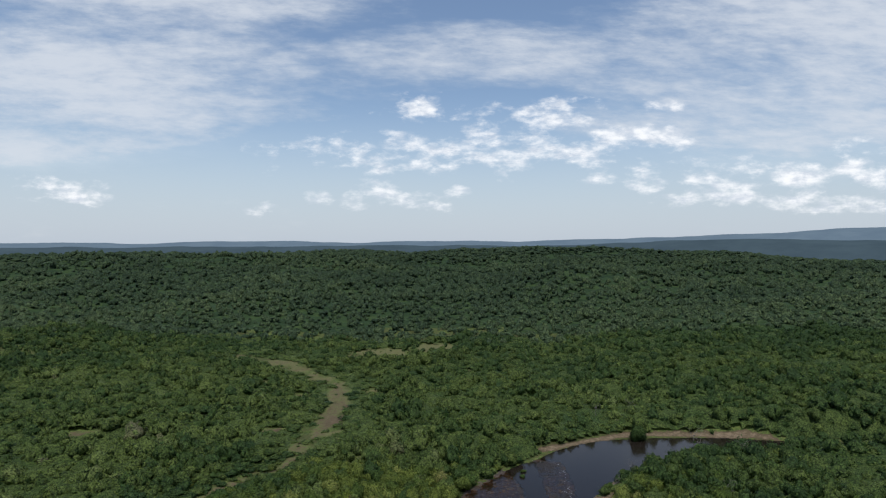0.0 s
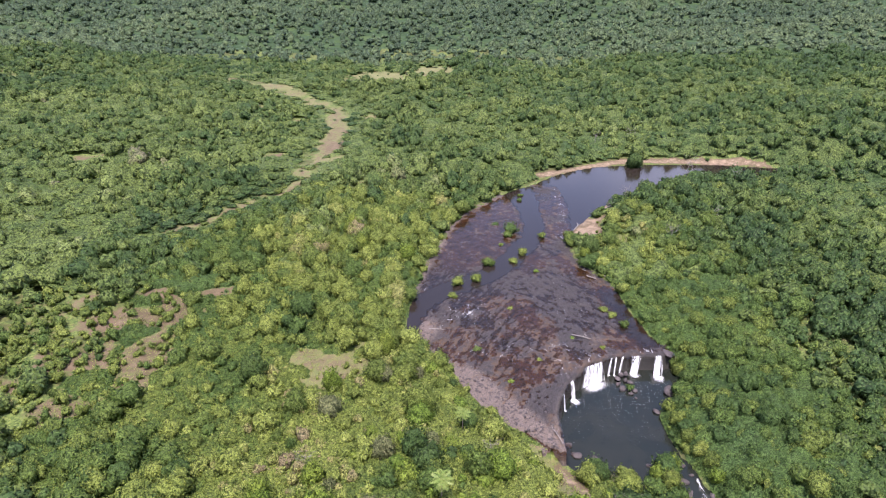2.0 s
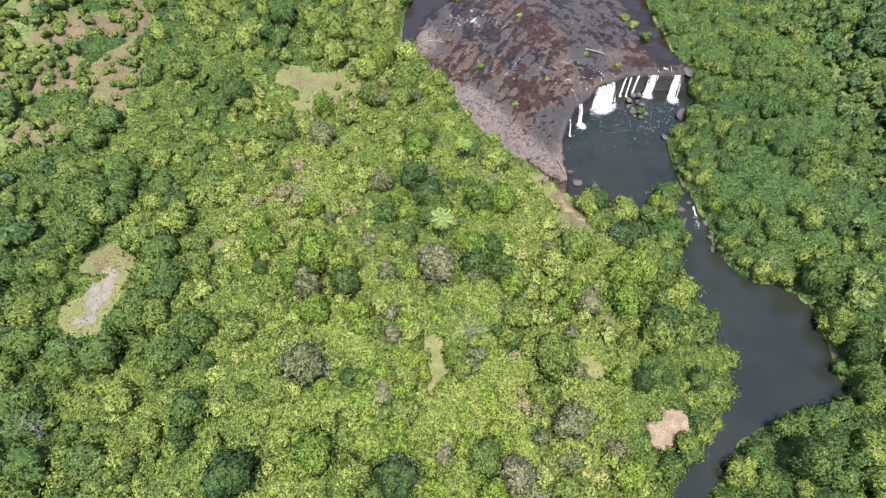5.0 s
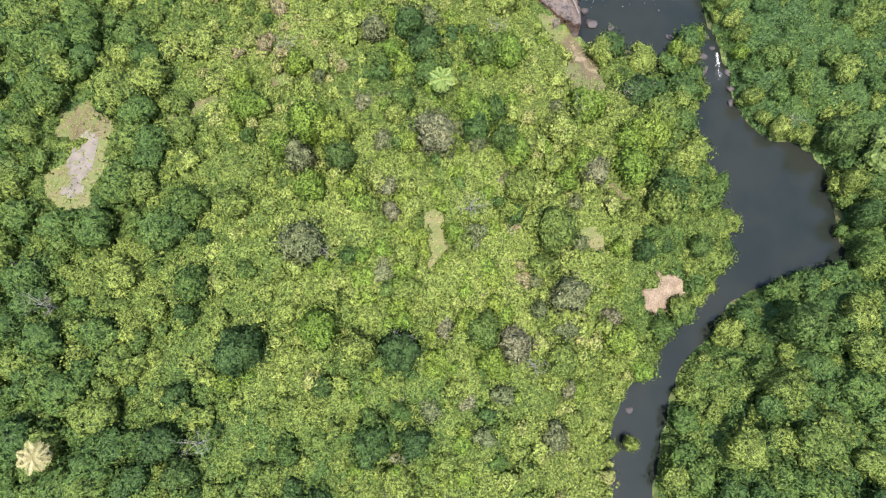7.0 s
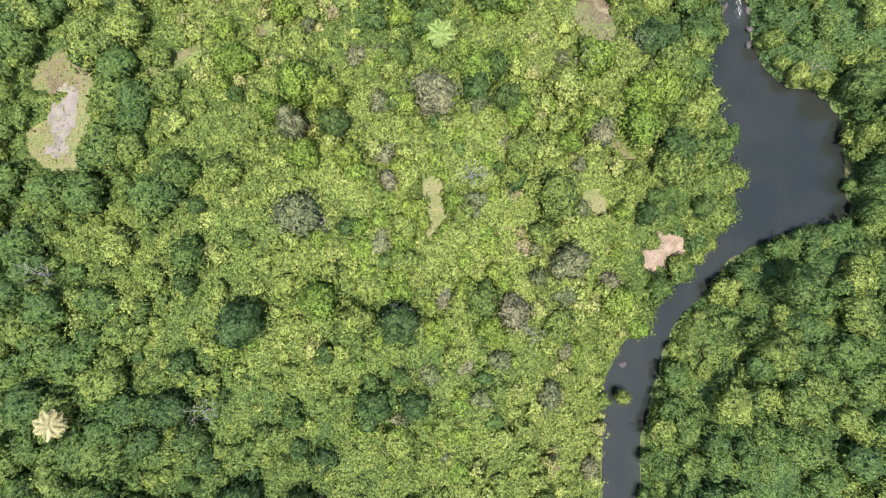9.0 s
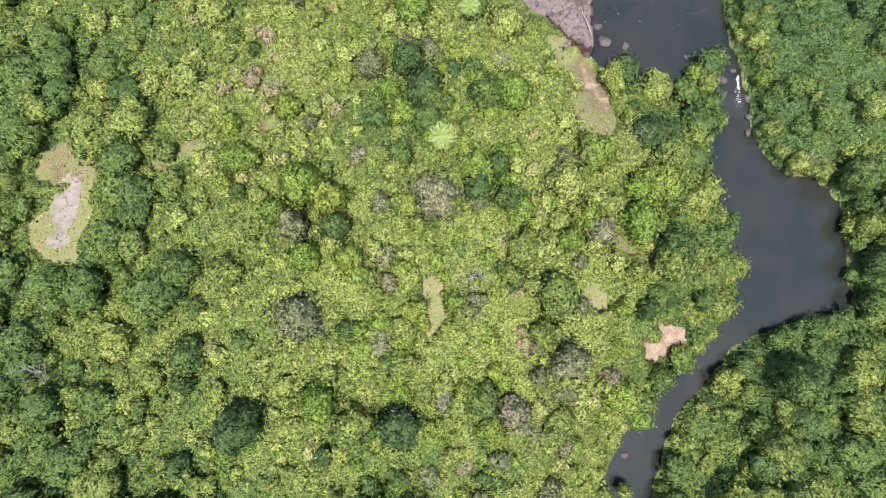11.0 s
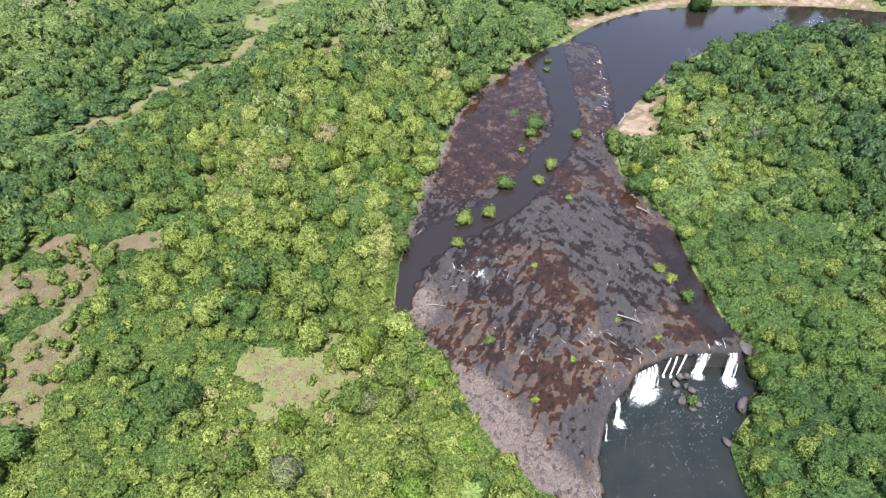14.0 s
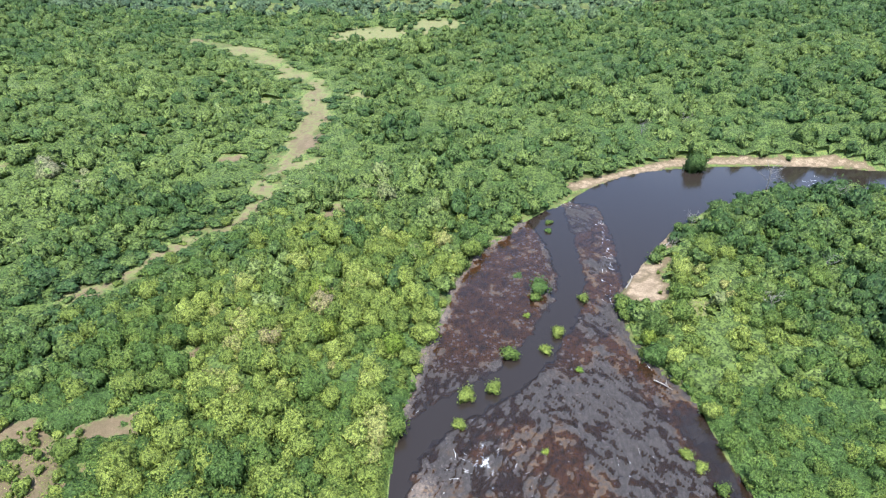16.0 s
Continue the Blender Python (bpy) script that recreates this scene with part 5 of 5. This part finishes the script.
used, vf = keep_faces(vx.ravel(), vf, (body.ravel()[vf].max(1) > 0.1) & (outside(vx, vy, UPPER).ravel()[vf].max(1) < -1.0))
tagged(new("broken_water", mesh_of("broken_water", np.stack([vx, vy, vz], -1).reshape(-1, 3)[used], vf, M_RAPID, {"body": body.ravel()[used]}, True)), "fine broken white water hurrying over the shelf", "white water", kind="stuff")
U, W = np.meshgrid(np.linspace(-1, 1, 9), np.linspace(0, 1, 24), indexing="ij")
wx = 63.2 + 0.9 * U * (0.5 + 0.7 * W) + 0.25 * fbm(U, W * 8, 1.5, 37)
wy = 82.3 - 6.5 * W
wz = water_level(wx, wy) + 0.10 + 0.12 * fbm(wx, wy, 0.6, 38)
chute = new("chute_foam", mesh_of("chute_foam", np.stack([wx, wy, wz], -1).reshape(-1, 3), grid_faces(9, 24), M_VEIL, {"body": 0.52 * (1 - np.abs(U) ** 2) * (1 - 0.55 * W) + 0.2 * fbm(U * 4, W * 6, 1.0, 39, 2)}, True))
tagged(chute, "white water running down a narrow rocky chute", "white water", kind="stuff")
spots = [(rs.uniform(34, 68), rs.uniform(88, 118), 0.06 + 0.14 * rs.rand() ** 2, 0.04 + 0.05 * rs.rand(), rs.rand() * 360, -4.97) for _ in range(3000)]
spots = [q for q in spots if outside(np.array([q[0]]), np.array([q[1]]), LOWER)[0] < -3 and 118 - q[1] < 26 * rs.rand() ** 1.5][:800]
streaks("pool_foam", spots, "small flecks of foam drifting on the dark pool")


def boulder_mesh(seed):
    rs = np.random.RandomState(seed)
    bm = bmesh.new()
    bmesh.ops.create_icosphere(bm, subdivisions=3, radius=1.0)
    cut = [Vector(rs.normal(size=3)).normalized() for _ in range(9)]
    for q in bm.verts:
        p = q.co.copy()
        for c in cut:
            over = p.dot(c) - 0.6
            if over > 0:
                p -= c * over * 0.85
        q.co = p * (1 + 0.10 * noise.noise(p * 2.2 + Vector((seed, 0, 0))))
    me = bpy.data.meshes.new("boulder")
    bm.to_mesh(me)
    bm.free()
    me.materials.append(M_BOULDER)
    me.polygons.foreach_set("use_smooth", np.ones(len(me.polygons), bool))
    return me


STONES = [boulder_mesh(40 + i) for i in range(5)]
BOULDERS = [(54.9, 120.2, -4.2, 1.1, 0.9), (53.4, 118.6, -4.4, 1.2, 0.9), (56, 120.4, -4.0, 1.0, 1.0), (53.1, 116.7, -4.7, 1.0, 0.7), (56.7, 117, -4.6, 1.2, 0.8), (54, 114.5, -4.8, 1.4, 0.8),
            (57.2, 114, -4.8, 1.1, 0.7), (55.6, 112.8, -4.9, 1.0, 0.5), (55.6, 118.2, -4.5, 0.8, 0.7), (56.7, 110.8, -5.0, 0.55, 0.4), (67.6, 113.3, -4.6, 2.5, 1.7), (60.7, 105.2, -4.9, 1.3, 0.9),
            (59.6, 81.4, -4.9, 1.5, 0.8), (60, 78, -5.5, 1.5, 0.7), (57.2, 79.3, -5.2, 1.1, 0.7), (61.2, 86.3, -5.0, 1.1, 0.6), (65.5, 77.6, -5.5, 1.2, 0.8), (65.6, 73.8, -6.0, 1.0, 0.7),
            (65.6, 70.6, -6.2, 1.1, 0.7), (52.8, 86.2, -5.0, 0.9, 0.5), (39.8, 88.4, -5.0, 1.1, 0.6), (35.3, 89.4, -4.9, 1.6, 0.9), (33.6, 92.5, -4.8, 1.2, 1.0), (49.3, 79.5, -5.2, 1.0, 0.6),
            (62.4, 83.4, -5.1, 0.8, 0.5), (70.2, 125.6, -0.2, 2.3, 0.8), (43.5, 20.2, -6.3, 0.8, 0.4), (37.6, 4.5, -6.3, 0.9, 0.5)]
for n, (x, y, z, r, h) in enumerate(BOULDERS):
    def build():
        return tagged(new("boulder", STONES[n % 5]), "dark grey-brown boulder at the water's edge", "boulder", "boulders in the river")
    put_thing(("boulder", n % 5), build, Matrix.LocRotScale((x, y, z), Euler((0.2 * (n % 3), 0.15 * (n % 2), n * 1.3)), (r, r * 0.8, h)))


# ---- washed-up wood ----
def log_thing(a, b, r):
    a, b = np.array(a, float), np.array(b, float)
    m = (a + b) / 2
    top = new("driftwood_log")
    tagged(top, "bleached bare trunk stranded on the rock", "log", "driftwood")
    v, f = tube([a, m + (0.15, 0.1, 0.1), b], [r, r * 0.8, r * 0.35], 7)
    part("stem", mesh_of("stem", v, f, M_DEAD, None, True), top)
    for k in range(3):
        p = m + (b - m) * (0.2 + 0.25 * k)
        v, f = tube([p, p + np.array((0.5 - 0.4 * k, 0.7, 0.5)), p + np.array((0.8 - 0.7 * k, 1.3, 0.7))], [r * 0.5, r * 0.35, r * 0.1], 4)
        part("branch", mesh_of("branch", v, f, M_DEAD, None, True), top)


for a, b, r in (((57.5, 211, 0.5), (61.5, 217.5, 0.8), 0.22), ((76, 234, 0.6), (80.5, 238.5, 0.9), 0.25), ((55, 172, 0.4), (58.5, 168.5, 0.6), 0.18), ((59.5, 173.4, 0.5), (62.5, 170, 0.6), 0.2),
                ((42, 134, 0.7), (47.5, 131.5, 0.7), 0.18), ((-3.5, 136.5, 0.7), (1.5, 136, 0.7), 0.14), ((-12, 156, 0.8), (-8.5, 155.5, 0.5), 0.15),
                ((31, 88, 0.6), (29, 93, 0.9), 0.12)):
    log_thing(a, b, r)

# drying pond in the hollow
px_, py_ = np.meshgrid(np.arange(-80, -58, 0.8), np.arange(32, 64, 0.8), indexing="ij")
pond = np.minimum(np.hypot((px_ + 68.3) / 3.3, (py_ - 52) / 5.4), np.hypot((px_ + 68.6) / 2.7, (py_ - 44.8) / 1.9)) + 0.3 * fbm(px_, py_, 4, 33)
pz = ground_height(px_, py_) + 0.05
pf = grid_faces(*px_.shape)
used, pf = keep_faces(px_.ravel(), pf, pond.ravel()[pf].max(1) < 1.05)
tagged(new("pond", mesh_of("pond", np.stack([px_, py_, pz], -1).reshape(-1, 3)[used], pf, M_MUD, None, True)), "drying pond bed of pale grey-pink mud", "pond", kind="structure")


# ---- grass and herbs ----
def tuft(seed, blades, spread, width):
    rs = np.random.RandomState(seed)
    v, f = [], []
    for i in range(blades):
        w = rs.rand() * 6.28
        c, s = math.cos(w), math.sin(w)
        b = np.array((c * 0.3 * rs.rand(), s * 0.3 * rs.rand(), 0))
        tip = b + np.array((c * spread, s * spread, 0.7 + 0.5 * rs.rand()))
        side = np.array((-s, c, 0)) * width
        mid = b * 0.5 + tip * 0.5 + (0, 0, 0.14)
        k = len(v)
        v += [b, mid - side, tip, mid + side]
        f.append((k, k + 1, k + 2, k + 3))
    return np.array(v), np.array(f), np.zeros((0, 3)), np.zeros((0, 3), int)


TUFTS = [tuft(i, 6, 0.8, 0.14) for i in range(5)]


def mounds(x, y, size, seed):
    """Rounded heaps about size metres apart: height 0 to 1, and each heap's own number."""
    tab = np.random.RandomState(seed).rand(3, 128, 128)
    u, v = x / size, y / size
    i0, j0 = np.floor(u).astype(int), np.floor(v).astype(int)
    best, own = np.full(np.shape(u), 9.0), np.zeros(np.shape(u))
    for di in (-1, 0, 1):
        for dj in (-1, 0, 1):
            i, j = (i0 + di) % 128, (j0 + dj) % 128
            d = np.hypot(i0 + di + tab[0, i, j] - u, j0 + dj + tab[1, i, j] - v)
            own = np.where(d < best, tab[2, i, j], own)
            best = np.minimum(best, d)
    return np.sqrt(np.maximum(0, 1 - best ** 2)), own


def cover(x, y):
    """Height of the low growth over the ground, its tint, and where it grows."""
    scrubby = sstep(48 - x, 0, 22) * sstep(150 - y, 0, 40) * sstep(y + 0.28 * x, -44, -8)
    _, _, bare = open_ground(x, y)
    rim = np.minimum(outside(x, y, UPPER), outside(x, y, LOWER))
    edge = np.minimum(np.minimum(x + 105, 107 - x), np.minimum(y + 43, 171 - y))
    grows = sstep(0.62 - bare, 0.0, 0.35) * sstep(rim, 0.4, 2.2) * sstep(edge, 0, 6)
    big, n1 = mounds(x + 1.2 * fbm(x, y, 5, 51, 2), y, 3.4, 52)
    low, n2 = mounds(x, y + 0.5 * fbm(x, y, 3, 53, 2), 1.35, 54)
    h = 0.25 + (0.5 + 1.5 * n1) * big * (1.5 - 0.75 * scrubby) + 0.5 * low * n2
    tint = 0.38 + 0.30 * scrubby + 0.26 * fbm(x, y, 13, 21, 3) + 0.34 * (n1 - 0.5) + 0.22 * (n2 - 0.5) - 0.20 * sstep(-x, 26, 52) - 0.22 * sstep(x, 56, 75)
    tint = tint + 0.30 * np.exp(-((x - 20) / 26) ** 2 - ((y - 50) / 24) ** 2) - 0.12 * sstep(-x, 40, 60) * sstep(y, 60, 85)
    return h * grows - 0.1, np.clip(tint, 0, 0.88), grows


cxs, cys = np.arange(-106, 108, 0.62), np.arange(-44, 172, 0.62)
CX, CY = np.meshgrid(cxs, cys, indexing="ij")
ch, ct, cg = cover(CX, CY)
cz = ground_height(CX, CY) + ch
cf = grid_faces(len(cxs), len(cys))
used, cf = keep_faces(CX.ravel(), cf, cg.ravel()[cf].max(1) > 0.02)
# tint lowered: the shade between the sprays above is put into this layer's colour
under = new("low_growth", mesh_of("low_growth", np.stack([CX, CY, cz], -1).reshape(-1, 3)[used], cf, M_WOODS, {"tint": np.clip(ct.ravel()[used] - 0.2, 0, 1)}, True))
tagged(under, "matted low shrubs and creepers covering the slope", "undergrowth", kind="stuff")

mxs, mys = np.arange(-330, 345, 2.3), np.arange(150, 600, 2.3)
MX, MY = np.meshgrid(mxs, mys, indexing="ij")
heap1, own1 = mounds(MX, MY, 6.5, 56)
heap2, own2 = mounds(MX, MY, 3.6, 57)
mrim, (_, _, mbare) = np.minimum(outside(MX, MY, UPPER), outside(MX, MY, LOWER)), open_ground(MX, MY)
inner = np.maximum(np.maximum(-101 - MX, MX - 103), MY - 167)
mgrow = sstep(0.6 - mbare, 0, 0.35) * sstep(mrim, 1, 6) * sstep(inner, -4, 4)
mz = ground_height(MX, MY) + (0.4 + 2.4 * heap1 * own1 + 1.2 * heap2 * own2) * mgrow * (0.12 + 0.88 * sstep(line_distance(MX, MY, TRACK), 4, 22)) - 0.3 * mgrow - 0.05
mt_ = np.clip(0.42 + 0.3 * fbm(MX, MY, 40, 22, 3) + 0.4 * (own1 - 0.5) + 0.14 * sstep(-MX, 0, 80), 0, 1)
mf = grid_faces(len(mxs), len(mys))
seen = (mgrow > 0.02) & in_sight(MX, MY, 30) & (inner > -5)
used, mf = keep_faces(MX.ravel(), mf, seen.ravel()[mf].all(1))
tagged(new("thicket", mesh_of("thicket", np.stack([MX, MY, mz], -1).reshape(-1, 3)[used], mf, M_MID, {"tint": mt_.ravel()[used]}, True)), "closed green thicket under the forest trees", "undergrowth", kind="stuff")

bx, by, rs = scatter(-135, -72, 84, 172, 5.2, 33)
_, _, bb = open_ground(bx, by)
ok = (bb > 0.35) & (rs.rand(len(bx)) < 0.8) & in_sight(bx, by, 20)
bx, by = bx[ok], by[ok]
br = 1.3 + 1.3 * rs.rand(len(bx))
stuff_plants("round_bushes", NEAR_BUSHES, bx, by, ground_height(bx, by) - 0.1, br, br * (0.9 + 0.4 * rs.rand(len(bx))), np.clip(0.22 + 0.3 * rs.rand(len(bx)), 0, 1), M_WOODS, "round dark green bushes spaced over bare brown soil", "bushes")

# sprays of leaves standing out of the low growth
rs = np.random.RandomState(12)
hx, hy = rs.uniform(-104, 64, 190000), rs.uniform(-40, 150, 190000)
hi, hj = ((hx - cxs[0]) / 0.62).astype(int), ((hy - cys[0]) / 0.62).astype(int)
hu, hv_ = (hx - cxs[hi]) / 0.62, (hy - cys[hj]) / 0.62


def on_grid(tab):
    return (tab[hi, hj] * (1 - hu) + tab[hi + 1, hj] * hu) * (1 - hv_) + (tab[hi, hj + 1] * (1 - hu) + tab[hi + 1, hj + 1] * hu) * hv_


hh, ht, hg, hgr, hz = on_grid(ch), on_grid(ct), on_grid(cg), on_grid(open_ground(CX, CY)[1]), on_grid(cz)
grassy = (hg <= 0.25) & (hgr > 0.3) & (rs.rand(len(hx)) < 0.7) & (on_grid(np.minimum(outside(CX, CY, UPPER), outside(CX, CY, LOWER))) > 0.5)
slope = np.stack([(ch[hi, hj] - ch[hi + 1, hj]) / 0.62, (ch[hi, hj] - ch[hi, hj + 1]) / 0.62, np.ones(len(hx))], -1)
slope[grassy] = (0, 0, 1)
hz, ht = np.where(grassy, hz - hh, hz), np.where(grassy, 0.74, ht)
ok = ((hg > 0.25) | grassy) & in_sight(hx, hy, 40)
hx, hy, hz, ht, grassy, slope = hx[ok], hy[ok], hz[ok], ht[ok], grassy[ok], slope[ok]
slope /= np.linalg.norm(slope, axis=1)[:, None]
nrm = slope + 0.55 * rs.normal(size=slope.shape) + (0, 0, 0.4)
nrm /= np.linalg.norm(nrm, axis=1)[:, None]
sa = np.cross(nrm, rs.normal(size=nrm.shape))
sa /= np.linalg.norm(sa, axis=1)[:, None]
ss = (0.14 + 0.26 * rs.rand(len(hx)) ** 2) * np.where(grassy, 0.8, 1.0)
sa, sb = sa * ss[:, None], np.cross(nrm, sa) * (0.62 * ss)[:, None]
sp = np.stack([hx, hy, hz + 0.02 + np.where(grassy, 0.15, 0.5) * rs.rand(len(hx)) ** 1.5], -1)
sv = np.stack([sp - sa, sp - sb, sp + sa - nrm * (0.3 * ss)[:, None], sp + sb], 1).reshape(-1, 3)
herbs = new("herbs", mesh_of("herbs", sv, np.arange(len(sv)).reshape(-1, 4), M_WOODS, {"tint": np.repeat(np.clip(ht + 0.25 * (rs.rand(len(hx)) - 0.5), 0, 1), 4)}, True, None,
                             np.repeat(0.7 * slope + 0.5 * nrm, 4, 0)))
tagged(herbs, "leafy shoots and herbs over the low shrubs", "undergrowth", kind="stuff")
hx, hy, rs = scatter(46, 175, 150, 330, 1.15, 13)
hso, hgr, _ = open_ground(hx, hy)
ok = dry(hx, hy, 0.4) & (hgr > 0.3) & (rs.rand(len(hx)) > hso * 1.1)
hx, hy = hx[ok], hy[ok]
hr = 0.4 + 0.5 * rs.rand(len(hx))
stuff_plants("tall_grass", TUFTS, hx, hy, ground_height(hx, hy), hr, hr, rs.rand(len(hx)), M_GRASS, "tall yellow-green grass on the river bank", "grass")

# rubble on the pale rock banks
RUBBLE = []
for i in range(4):
    rs = np.random.RandomState(900 + i)
    RUBBLE.append((np.zeros((0, 3)), np.zeros((0, 4), int), ICO1[0] * (1, 0.75, 0.5) * (0.7 + 0.6 * rs.rand(len(ICO1[0]), 1)), ICO1[1]))
rs = np.random.RandomState(41)
qx, qy = rs.uniform(-12, 60, 26000), rs.uniform(74, 256, 26000)
qz, qp, _ = relief(qx, qy)
ok = (outside(qx, qy, UPPER) < 0.3) & (qz > -0.28) & (line_distance(qx, qy, CREST) > 1.2) & (rs.rand(len(qx)) < 0.10 + 0.8 * qp + 0.5 * (qy > 175) * (qx < 36))
qx, qy, qz = qx[ok][:4200], qy[ok][:4200], qz[ok][:4200]
qr = 0.12 + 0.5 * rs.rand(len(qx)) ** 3
rub = stuff_plants("rubble", RUBBLE, qx, qy, qz + 0.02, qr, qr * 0.9, rs.rand(len(qx)), M_BOULDER, "loose dark and pinkish stones strewn on the river shelf", "stones")
